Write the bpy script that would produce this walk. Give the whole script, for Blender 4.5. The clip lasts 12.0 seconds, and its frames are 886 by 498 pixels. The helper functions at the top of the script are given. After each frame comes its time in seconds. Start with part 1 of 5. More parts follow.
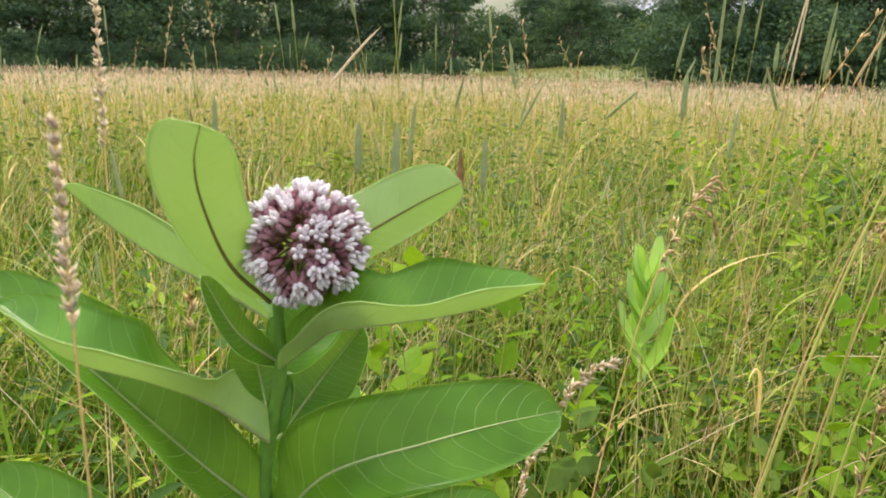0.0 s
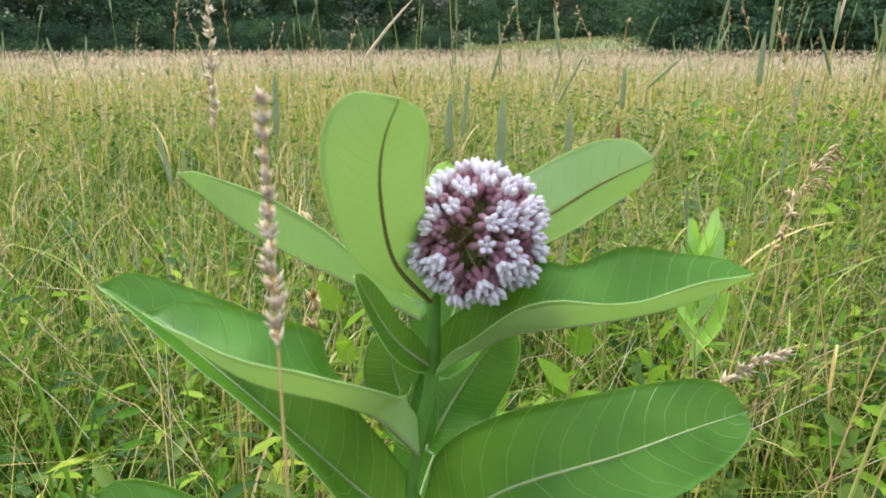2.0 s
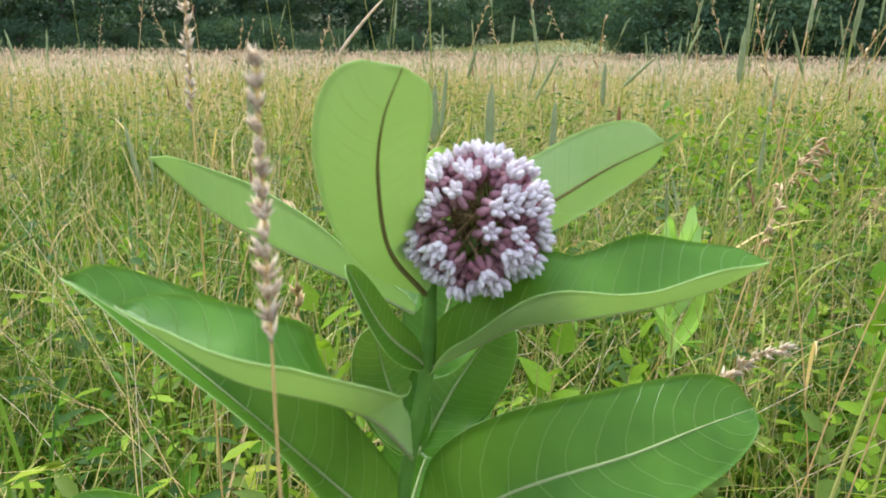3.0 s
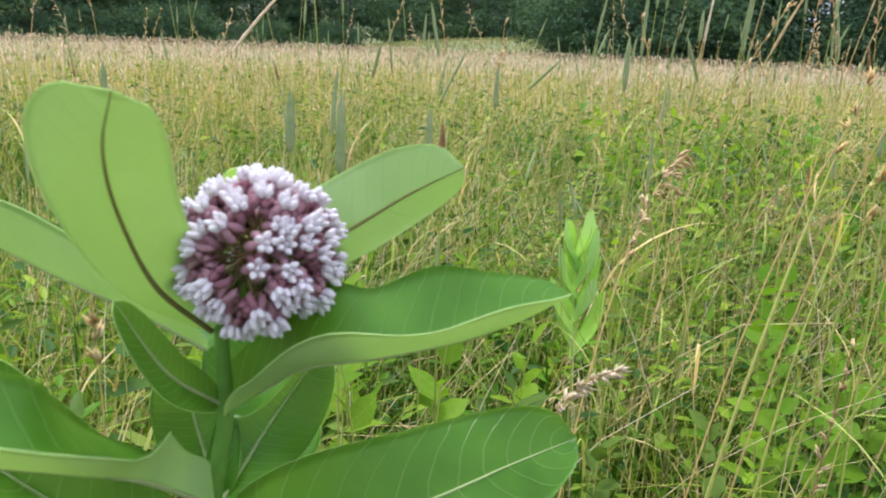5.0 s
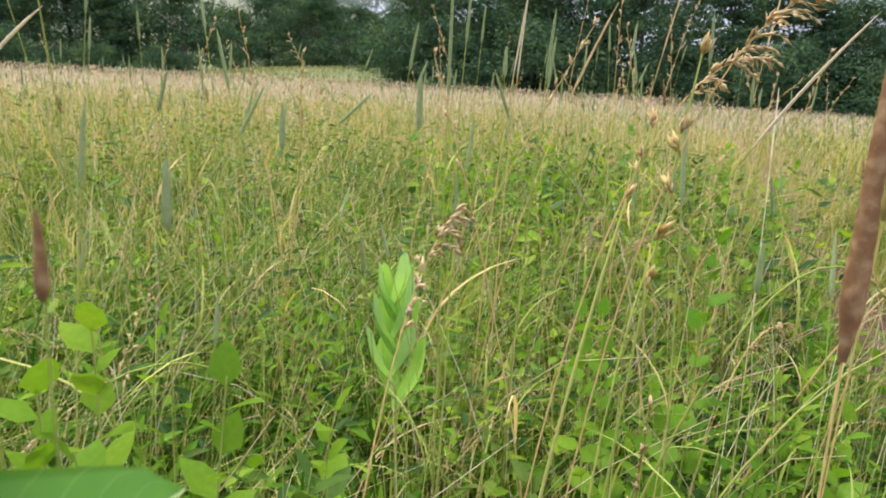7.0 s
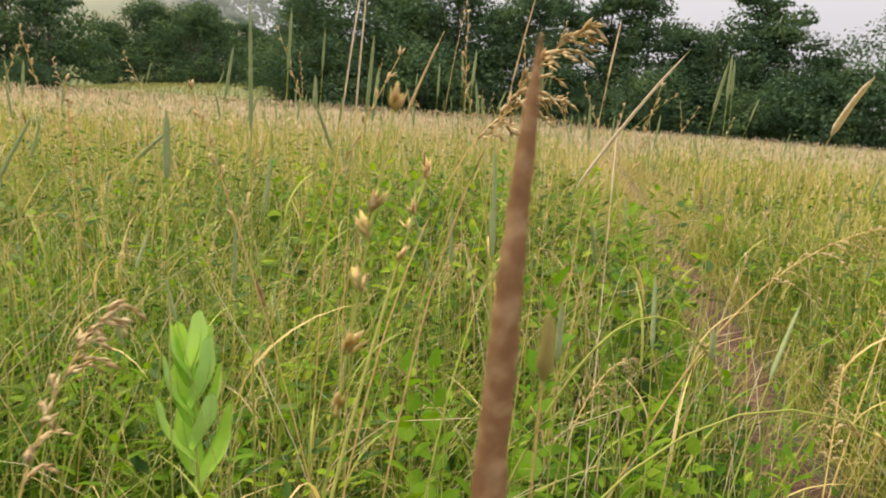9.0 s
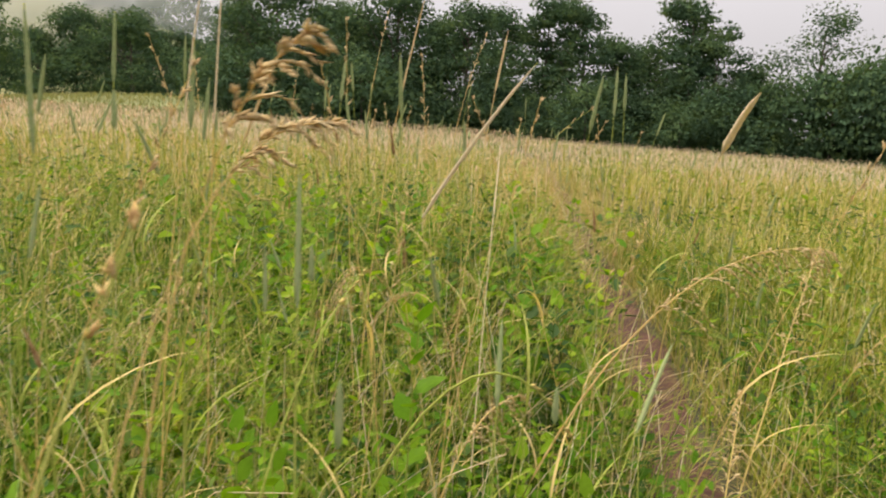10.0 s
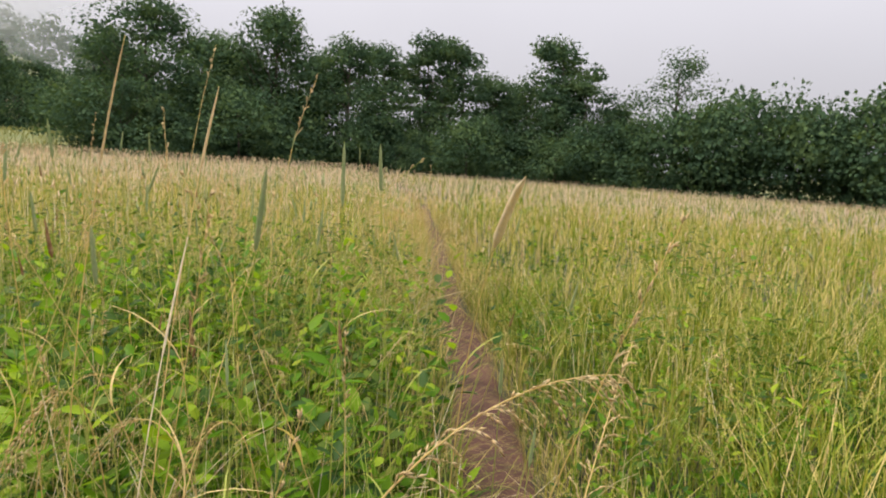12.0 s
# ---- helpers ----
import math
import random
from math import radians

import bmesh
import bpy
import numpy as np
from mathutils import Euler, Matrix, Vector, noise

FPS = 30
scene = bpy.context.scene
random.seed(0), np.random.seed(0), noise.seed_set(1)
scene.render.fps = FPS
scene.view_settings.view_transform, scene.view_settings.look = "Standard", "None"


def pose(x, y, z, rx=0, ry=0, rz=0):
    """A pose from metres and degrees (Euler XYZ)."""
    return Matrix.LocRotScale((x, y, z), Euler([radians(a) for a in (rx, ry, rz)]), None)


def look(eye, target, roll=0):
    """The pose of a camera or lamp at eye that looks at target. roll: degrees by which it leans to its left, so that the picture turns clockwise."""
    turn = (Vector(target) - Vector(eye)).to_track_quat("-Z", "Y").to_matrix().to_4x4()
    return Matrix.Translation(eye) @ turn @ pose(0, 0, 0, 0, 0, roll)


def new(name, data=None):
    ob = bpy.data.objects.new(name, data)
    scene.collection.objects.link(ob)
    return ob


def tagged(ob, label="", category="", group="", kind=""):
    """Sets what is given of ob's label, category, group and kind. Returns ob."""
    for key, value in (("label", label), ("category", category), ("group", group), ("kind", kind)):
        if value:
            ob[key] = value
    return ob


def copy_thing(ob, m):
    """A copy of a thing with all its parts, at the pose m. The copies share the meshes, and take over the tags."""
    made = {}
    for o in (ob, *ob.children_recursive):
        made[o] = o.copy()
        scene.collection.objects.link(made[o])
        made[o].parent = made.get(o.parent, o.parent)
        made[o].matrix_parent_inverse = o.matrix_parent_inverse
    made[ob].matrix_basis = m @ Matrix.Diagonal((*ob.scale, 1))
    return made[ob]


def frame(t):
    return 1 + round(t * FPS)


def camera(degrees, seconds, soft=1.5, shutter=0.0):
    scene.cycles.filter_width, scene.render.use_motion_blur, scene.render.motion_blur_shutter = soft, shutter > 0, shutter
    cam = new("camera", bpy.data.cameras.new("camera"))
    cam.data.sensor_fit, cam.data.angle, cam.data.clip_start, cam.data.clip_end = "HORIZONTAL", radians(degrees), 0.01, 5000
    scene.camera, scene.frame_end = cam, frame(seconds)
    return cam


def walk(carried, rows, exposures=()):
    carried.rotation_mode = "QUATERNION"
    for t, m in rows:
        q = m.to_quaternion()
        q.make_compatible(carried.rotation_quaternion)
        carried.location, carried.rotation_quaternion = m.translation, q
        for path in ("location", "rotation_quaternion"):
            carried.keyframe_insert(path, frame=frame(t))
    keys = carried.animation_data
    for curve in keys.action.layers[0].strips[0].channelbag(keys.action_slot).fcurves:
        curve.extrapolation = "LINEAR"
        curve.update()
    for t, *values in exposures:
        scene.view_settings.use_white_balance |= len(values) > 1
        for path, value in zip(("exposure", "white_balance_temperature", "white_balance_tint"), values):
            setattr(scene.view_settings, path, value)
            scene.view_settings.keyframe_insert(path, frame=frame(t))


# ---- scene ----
cam = camera(68.0, 12.0, 1.6, 0.3)
cam.data.dof.use_dof, cam.data.dof.focus_distance, cam.data.dof.aperture_fstop = True, 0.6, 18.0
PATH = [  # seconds, eye, target, lean
    (0, (0.0055, 0.0410, 1.2070), (0.0283, 1.9859, 0.7412), 0.48),
    (0.5, (-0.0185, 0.0351, 1.2071), (-0.0089, 1.9734, 0.7143), 0.06),
    (1, (-0.0358, 0.0430, 1.2049), (-0.0368, 1.9736, 0.6829), -0.42),
    (1.5, (-0.0506, 0.0732, 1.2037), (-0.0510, 2.0008, 0.6706), -0.80),
    (2, (-0.0817, 0.0861, 1.2030), (-0.0575, 2.0133, 0.6686), -1.03),
    (2.5, (-0.0920, 0.0990, 1.1960), (-0.0272, 2.0248, 0.6602), -0.84),
    (2.7, (-0.0941, 0.1011, 1.1933), (-0.0132, 2.0274, 0.6614), -0.73),
    (4.3, (-0.0638, 0.1199, 1.1913), (0.1863, 2.0318, 0.6603), 0.77),
    (4.5, (-0.0535, 0.1202, 1.1958), (0.1915, 2.0276, 0.6465), 0.87),
    (5, (-0.0325, 0.1223, 1.2015), (0.2825, 2.0212, 0.6582), 0.94),
    (5.5, (-0.0076, 0.1273, 1.2074), (0.4003, 2.0112, 0.6741), 0.98),
    (6, (0.0152, 0.1284, 1.2202), (0.5186, 1.9941, 0.7046), 0.57),
    (6.5, (0.0433, 0.1450, 1.2226), (0.6573, 1.9825, 0.7261), 0.53),
    (7, (0.064, 0.2, 1.213), (0.813, 1.998, 0.757), 1.5),
    (7.5, (0.123, 0.226, 1.231), (0.934, 1.999, 0.782), 1.0),
    (7.7, (0.137, 0.23, 1.234), (0.989, 1.985, 0.792), 0.6),
    (9.3, (0.277, 0.252, 1.246), (1.349, 1.897, 0.867), 2.2),
    (9.5, (0.312, 0.248, 1.252), (1.414, 1.876, 0.88), 2.1),
    (10, (0.442, 0.281, 1.26), (1.617, 1.86, 0.906), 2.0),
    (10.5, (0.578, 0.273, 1.307), (1.834, 1.792, 0.972), 2.0),
    (11, (0.723, 0.284, 1.344), (2.054, 1.744, 1.034), 1.9),
    (11.5, (0.88, 0.348, 1.359), (2.272, 1.756, 1.081), 1.8),
    (12, (0.953, 0.387, 1.369), (2.387, 1.759, 1.126), 1.7),
]
walk(cam, [(t, look(eye, target, lean)) for t, eye, target, lean in PATH], [(0.0, 0.45, 6800, 10), (1.0, 0.45, 6350, 10), (2.0, 0.44, 5850, 10), (5.0, 0.42, 5850, 10), (6.5, 0.38, 5950, 10), (7.5, 0.33, 6400, 10), (9.5, 0.17, 7550, 10), (12.0, 0.08, 7050, 10)])

# ---- daylight: thick overcast, brightest overhead ----
world = bpy.data.worlds.new("overcast")
scene.world = world
world.use_nodes = True
wn, wl = world.node_tree.nodes, world.node_tree.links
wn.clear()
sky = wn.new("ShaderNodeTexSky")
sky.sky_type, sky.sun_disc = "NISHITA", False
sky.sun_elevation, sky.sun_rotation = radians(52), radians(-18)
sky.dust_density = 4.0
coord = wn.new("ShaderNodeTexCoord")
sep = wn.new("ShaderNodeSeparateXYZ")
wl.new(coord.outputs["Generated"], sep.inputs[0])
ramp = wn.new("ShaderNodeMapRange")
ramp.inputs["From Min"].default_value, ramp.inputs["From Max"].default_value = 0.05, 1.0
ramp.inputs["To Min"].default_value, ramp.inputs["To Max"].default_value = 0.62, 1.75
wl.new(sep.outputs["Z"], ramp.inputs["Value"])
cloud = wn.new("ShaderNodeTexNoise")
cloud.inputs["Scale"].default_value, cloud.inputs["Detail"].default_value = 2.2, 4.0
wl.new(coord.outputs["Generated"], cloud.inputs["Vector"])
soft = wn.new("ShaderNodeMapRange")
soft.inputs["To Min"].default_value, soft.inputs["To Max"].default_value = 0.9, 1.1
wl.new(cloud.outputs["Fac"], soft.inputs["Value"])
grey = wn.new("ShaderNodeVectorMath")
grey.operation = "SCALE"
grey.inputs[0].default_value = (0.945, 0.965, 1.12)
times = wn.new("ShaderNodeMath")
times.operation = "MULTIPLY"
wl.new(ramp.outputs[0], times.inputs[0])
wl.new(soft.outputs[0], times.inputs[1])
wl.new(times.outputs[0], grey.inputs["Scale"])
bg_cloud = wn.new("ShaderNodeBackground")
wl.new(grey.outputs[0], bg_cloud.inputs["Color"])
bg_sky = wn.new("ShaderNodeBackground")
bg_sky.inputs["Strength"].default_value = 0.06
wl.new(sky.outputs[0], bg_sky.inputs["Color"])
mixw = wn.new("ShaderNodeMixShader")
mixw.inputs[0].default_value = 0.88
wl.new(bg_sky.outputs[0], mixw.inputs[1])
wl.new(bg_cloud.outputs[0], mixw.inputs[2])
wout = wn.new("ShaderNodeOutputWorld")
wl.new(mixw.outputs[0], wout.inputs[0])

sun = new("sun", bpy.data.lights.new("sun", "SUN"))
sun.data.energy, sun.data.angle, sun.data.color = 3.0, radians(16), (1.0, 0.94, 0.82)
sun.matrix_world = look((0, 0, 30), (5, -15, 0))


# ---- materials ----
def nodes_of(name):
    m = bpy.data.materials.new(name)
    m.use_nodes = True
    n, l = m.node_tree.nodes, m.node_tree.links
    return m, n, l, n["Principled BSDF"], n["Material Output"]


def ramp_node(n, stops):
    r = n.new("ShaderNodeValToRGB")
    while len(r.color_ramp.elements) < len(stops):
        r.color_ramp.elements.new(0.5)
    for e, (p, c) in zip(r.color_ramp.elements, stops):
        e.position, e.color = p, (*c, 1)
    return r


def foliage(name, stops, see=0.35, rough=0.55, patch=1.5, object_random=False, share=0.62, gloss=0.08, through_tint=(1.15, 1.1, 0.6)):
    """Leaf or blade: colour varies from piece to piece and over patches; light shines through."""
    m, n, l, bsdf, out = nodes_of(name)
    geo = n.new("ShaderNodeNewGeometry")
    rnd = n.new("ShaderNodeObjectInfo").outputs["Random"] if object_random else geo.outputs["Random Per Island"]
    tex = n.new("ShaderNodeTexNoise")
    tex.inputs["Scale"].default_value, tex.inputs["Detail"].default_value = patch, 3.0
    l.new(geo.outputs["Position"], tex.inputs["Vector"])
    a = n.new("ShaderNodeMath")
    a.operation = "MULTIPLY_ADD"
    a.inputs[1].default_value = share
    l.new(rnd, a.inputs[0])
    b = n.new("ShaderNodeMapRange")
    b.inputs["From Min"].default_value, b.inputs["From Max"].default_value = 0.3, 0.7
    b.inputs["To Max"].default_value = 1.0 - share
    l.new(tex.outputs["Fac"], b.inputs["Value"])
    l.new(b.outputs[0], a.inputs[2])
    r = ramp_node(n, stops)
    l.new(a.outputs[0], r.inputs[0])
    fine = n.new("ShaderNodeTexNoise")
    fine.inputs["Scale"].default_value = 140.0
    l.new(geo.outputs["Position"], fine.inputs["Vector"])
    hsv = n.new("ShaderNodeHueSaturation")
    f = n.new("ShaderNodeMapRange")
    f.inputs["To Min"].default_value, f.inputs["To Max"].default_value = 0.8, 1.2
    l.new(fine.outputs["Fac"], f.inputs["Value"])
    l.new(f.outputs[0], hsv.inputs["Value"])
    l.new(r.outputs[0], hsv.inputs["Color"])
    l.new(hsv.outputs[0], bsdf.inputs["Base Color"])
    bsdf.inputs["Roughness"].default_value = rough
    bsdf.inputs["Specular IOR Level"].default_value = gloss
    tr = n.new("ShaderNodeBsdfTranslucent")
    warm = n.new("ShaderNodeMix")
    warm.data_type, warm.blend_type = "RGBA", "MULTIPLY"
    warm.inputs["Factor"].default_value = 1.0
    l.new(hsv.outputs[0], warm.inputs["A"])
    warm.inputs["B"].default_value = (*through_tint, 1)
    l.new(warm.outputs["Result"], tr.inputs["Color"])
    mx = n.new("ShaderNodeMixShader")
    mx.inputs[0].default_value = see
    l.new(bsdf.outputs[0], mx.inputs[1])
    l.new(tr.outputs[0], mx.inputs[2])
    l.new(mx.outputs[0], out.inputs["Surface"])
    return m


M_GRASS = foliage("meadow_grass", [(0.0, (0.035, 0.11, 0.010)), (0.3, (0.12, 0.20, 0.020)), (0.6, (0.33, 0.37, 0.05)), (0.82, (0.56, 0.50, 0.13)), (1.0, (0.78, 0.64, 0.30))], 0.28, 0.45)
M_GREEN = foliage("lush_grass", [(0.0, (0.020, 0.075, 0.006)), (0.35, (0.055, 0.145, 0.010)), (0.65, (0.15, 0.26, 0.020)), (0.88, (0.36, 0.42, 0.06)), (1.0, (0.66, 0.58, 0.20))], 0.38, 0.40)
M_STRAW = foliage("straw_grass", [(0.0, (0.52, 0.48, 0.12)), (0.4, (0.74, 0.58, 0.23)), (0.75, (0.80, 0.60, 0.31)), (1.0, (0.48, 0.25, 0.10))], 0.3, 0.5)
M_BLUE = foliage("timothy_green", [(0.0, (0.24, 0.32, 0.12)), (0.5, (0.33, 0.40, 0.18)), (1.0, (0.50, 0.48, 0.24))], 0.2, 0.7, 120.0)
M_TAN = foliage("ripe_seed", [(0.0, (0.56, 0.37, 0.19)), (0.5, (0.76, 0.59, 0.33)), (1.0, (0.84, 0.73, 0.48))], 0.3, 0.7, 120.0)
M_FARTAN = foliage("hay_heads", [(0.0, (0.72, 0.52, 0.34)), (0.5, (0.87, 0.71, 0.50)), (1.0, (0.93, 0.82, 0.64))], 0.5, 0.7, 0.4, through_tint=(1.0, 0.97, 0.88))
M_PALE = foliage("pale_seed", [(0.0, (0.70, 0.54, 0.36)), (0.5, (0.82, 0.70, 0.50)), (1.0, (0.90, 0.82, 0.66))], 0.3, 0.6, 200.0)
M_BROWN = foliage("brown_seed", [(0.0, (0.10, 0.045, 0.022)), (0.5, (0.28, 0.15, 0.07)), (1.0, (0.70, 0.50, 0.27))], 0.15, 0.8, 120.0)
M_RUST = foliage("rusty_grass", [(0.0, (0.16, 0.22, 0.04)), (0.4, (0.36, 0.31, 0.09)), (0.75, (0.60, 0.46, 0.21)), (1.0, (0.36, 0.17, 0.08))], 0.28, 0.6)
M_HILLGRASS = foliage("hill_grass", [(0.0, (0.20, 0.23, 0.09)), (0.5, (0.30, 0.31, 0.14)), (1.0, (0.45, 0.40, 0.20))], 0.3, 0.6, 0.1)
M_STEM = foliage("green_stem", [(0.0, (0.20, 0.32, 0.05)), (0.5, (0.40, 0.45, 0.10)), (1.0, (0.64, 0.58, 0.20))], 0.2, 0.5)
M_HERB = foliage("herb_leaf", [(0.0, (0.035, 0.105, 0.008)), (0.4, (0.11, 0.25, 0.015)), (0.75, (0.28, 0.42, 0.03)), (1.0, (0.52, 0.56, 0.06))], 0.44, 0.42)
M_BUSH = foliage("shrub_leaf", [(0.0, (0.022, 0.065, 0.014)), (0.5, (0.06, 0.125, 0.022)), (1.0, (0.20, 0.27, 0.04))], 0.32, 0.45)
# Treeline leaves: extra blue in the green paints the haze of distance.
M_TREE_HAZE = foliage("hazed_tree_leaf", [(0.0, (0.030, 0.062, 0.040)), (0.5, (0.068, 0.125, 0.066)), (1.0, (0.15, 0.225, 0.085))], 0.25, 0.85, 0.5, share=0.28)
M_FARTREE = foliage("wood_leaf", [(0.0, (0.045, 0.085, 0.05)), (0.5, (0.08, 0.135, 0.075)), (1.0, (0.13, 0.18, 0.10))], 0.2, 0.6, 0.12)
M_PETAL = foliage("white_hood", [(0.0, (0.72, 0.62, 0.68)), (0.5, (0.87, 0.82, 0.83)), (1.0, (0.92, 0.90, 0.88))], 0.25, 0.5, through_tint=(1.0, 1.0, 1.0))
M_PURPLE = foliage("dusky_petal", [(0.0, (0.32, 0.13, 0.16)), (0.5, (0.47, 0.25, 0.28)), (1.0, (0.62, 0.41, 0.43))], 0.3, 0.6, through_tint=(1.0, 1.0, 1.0))
M_PEDICEL = foliage("flower_stalk", [(0.0, (0.20, 0.20, 0.06)), (0.5, (0.30, 0.22, 0.10)), (1.0, (0.40, 0.22, 0.18))], 0.2, 0.6)
M_STALK = foliage("milkweed_stalk", [(0.0, (0.14, 0.30, 0.05)), (0.5, (0.19, 0.36, 0.07)), (1.0, (0.26, 0.42, 0.10))], 0.1, 0.45)
M_RIB = foliage("pale_rib", [(0.0, (0.36, 0.46, 0.18)), (1.0, (0.48, 0.54, 0.26))], 0.15, 0.5)
M_RIB_DARK = foliage("brown_rib", [(0.0, (0.20, 0.20, 0.06)), (1.0, (0.26, 0.20, 0.08))], 0.15, 0.5)


def veined(name, dark, light, vein, see, rough, wet, glow):
    """Broad leaf face with fine side veins along the leaf's own length and breadth."""
    m, n, l, bsdf, out = nodes_of(name)
    uv = n.new("ShaderNodeUVMap")
    uv.uv_map = "leaf"
    sep = n.new("ShaderNodeSeparateXYZ")
    l.new(uv.outputs[0], sep.inputs[0])
    geo = n.new("ShaderNodeNewGeometry")
    ns = n.new("ShaderNodeTexNoise")
    ns.inputs["Scale"].default_value, ns.inputs["Detail"].default_value = 45.0, 5.0
    l.new(geo.outputs["Position"], ns.inputs["Vector"])

    def math_node(op, a, b=None):
        k = n.new("ShaderNodeMath")
        k.operation = op
        for i, q in enumerate((a, b)):
            if q is None:
                continue
            if isinstance(q, (int, float)):
                k.inputs[i].default_value = q
            else:
                l.new(q, k.inputs[i])
        return k.outputs[0]
    across = math_node("ABSOLUTE", sep.outputs["Y"])
    bent = math_node("MULTIPLY", math_node("POWER", across, 1.6), -0.11)
    jit = math_node("MULTIPLY", ns.outputs["Fac"], 0.035)
    run = math_node("MULTIPLY", math_node("ADD", math_node("ADD", sep.outputs["X"], bent), jit), 17.0)
    saw = math_node("ABSOLUTE", math_node("SUBTRACT", math_node("FRACT", run), 0.5))
    line = n.new("ShaderNodeMapRange")
    line.inputs["From Min"].default_value, line.inputs["From Max"].default_value = 0.46, 0.5
    l.new(saw, line.inputs["Value"])
    r = ramp_node(n, [(0.3, dark), (0.7, light)])
    l.new(ns.outputs["Fac"], r.inputs[0])
    mx = n.new("ShaderNodeMix")
    mx.data_type = "RGBA"
    l.new(math_node("MULTIPLY", line.outputs[0], 0.7), mx.inputs["Factor"])
    l.new(r.outputs[0], mx.inputs["A"])
    mx.inputs["B"].default_value = (*vein, 1)
    l.new(mx.outputs["Result"], bsdf.inputs["Base Color"])
    bsdf.inputs["Roughness"].default_value, bsdf.inputs["Specular IOR Level"].default_value = rough, wet
    bp = n.new("ShaderNodeBump")
    bp.inputs["Strength"].default_value, bp.inputs["Distance"].default_value = 0.6, 0.0014
    l.new(math_node("ADD", math_node("MULTIPLY", line.outputs[0], -1.0), ns.outputs["Fac"]), bp.inputs["Height"])
    l.new(bp.outputs[0], bsdf.inputs["Normal"])
    tr = n.new("ShaderNodeBsdfTranslucent")
    tr.inputs["Color"].default_value = (*glow, 1)
    ms = n.new("ShaderNodeMixShader")
    ms.inputs[0].default_value = see
    l.new(bsdf.outputs[0], ms.inputs[1])
    l.new(tr.outputs[0], ms.inputs[2])
    l.new(ms.outputs[0], out.inputs["Surface"])
    return m


M_LEAF_TOP = veined("milkweed_leaf_top", (0.036, 0.125, 0.008), (0.085, 0.215, 0.016), (0.34, 0.50, 0.16), 0.27, 0.36, 0.28, (0.70, 0.93, 0.24))
M_LEAF_UNDER = veined("milkweed_leaf_under", (0.50, 0.72, 0.27), (0.62, 0.82, 0.37), (0.70, 0.85, 0.46), 0.55, 0.65, 0.3, (0.84, 1.0, 0.50))
M_YOUNG = veined("young_leaf", (0.30, 0.52, 0.07), (0.42, 0.64, 0.11), (0.56, 0.72, 0.26), 0.5, 0.5, 0.4, (0.78, 0.95, 0.3))


def plain(name, c1, c2, scale, rough=0.8, bump=0.3, bump_scale=40.0):
    m, n, l, bsdf, out = nodes_of(name)
    geo = n.new("ShaderNodeNewGeometry")
    tex = n.new("ShaderNodeTexNoise")
    tex.inputs["Scale"].default_value, tex.inputs["Detail"].default_value = scale, 6.0
    l.new(geo.outputs["Position"], tex.inputs["Vector"])
    r = ramp_node(n, [(0.3, c1), (0.7, c2)])
    l.new(tex.outputs["Fac"], r.inputs[0])
    l.new(r.outputs[0], bsdf.inputs["Base Color"])
    bsdf.inputs["Roughness"].default_value = rough
    t2 = n.new("ShaderNodeTexNoise")
    t2.inputs["Scale"].default_value, t2.inputs["Detail"].default_value = bump_scale, 6.0
    l.new(geo.outputs["Position"], t2.inputs["Vector"])
    bp = n.new("ShaderNodeBump")
    bp.inputs["Strength"].default_value, bp.inputs["Distance"].default_value = bump, 0.02
    l.new(t2.outputs["Fac"], bp.inputs["Height"])
    l.new(bp.outputs[0], bsdf.inputs["Normal"])
    return m


M_SOIL = plain("meadow_soil", (0.022, 0.026, 0.010), (0.07, 0.06, 0.024), 0.8)
M_PATH = plain("red_clay", (0.055, 0.020, 0.013), (0.135, 0.058, 0.040), 6.0, 0.85, 0.6, 60.0)
M_BARK = plain("bark", (0.05, 0.04, 0.03), (0.12, 0.10, 0.08), 5.0, 0.9, 0.8, 12.0)
M_HILL = plain("mown_field", (0.12, 0.15, 0.045), (0.24, 0.23, 0.09), 0.12, 0.9, 0.5, 2.0)


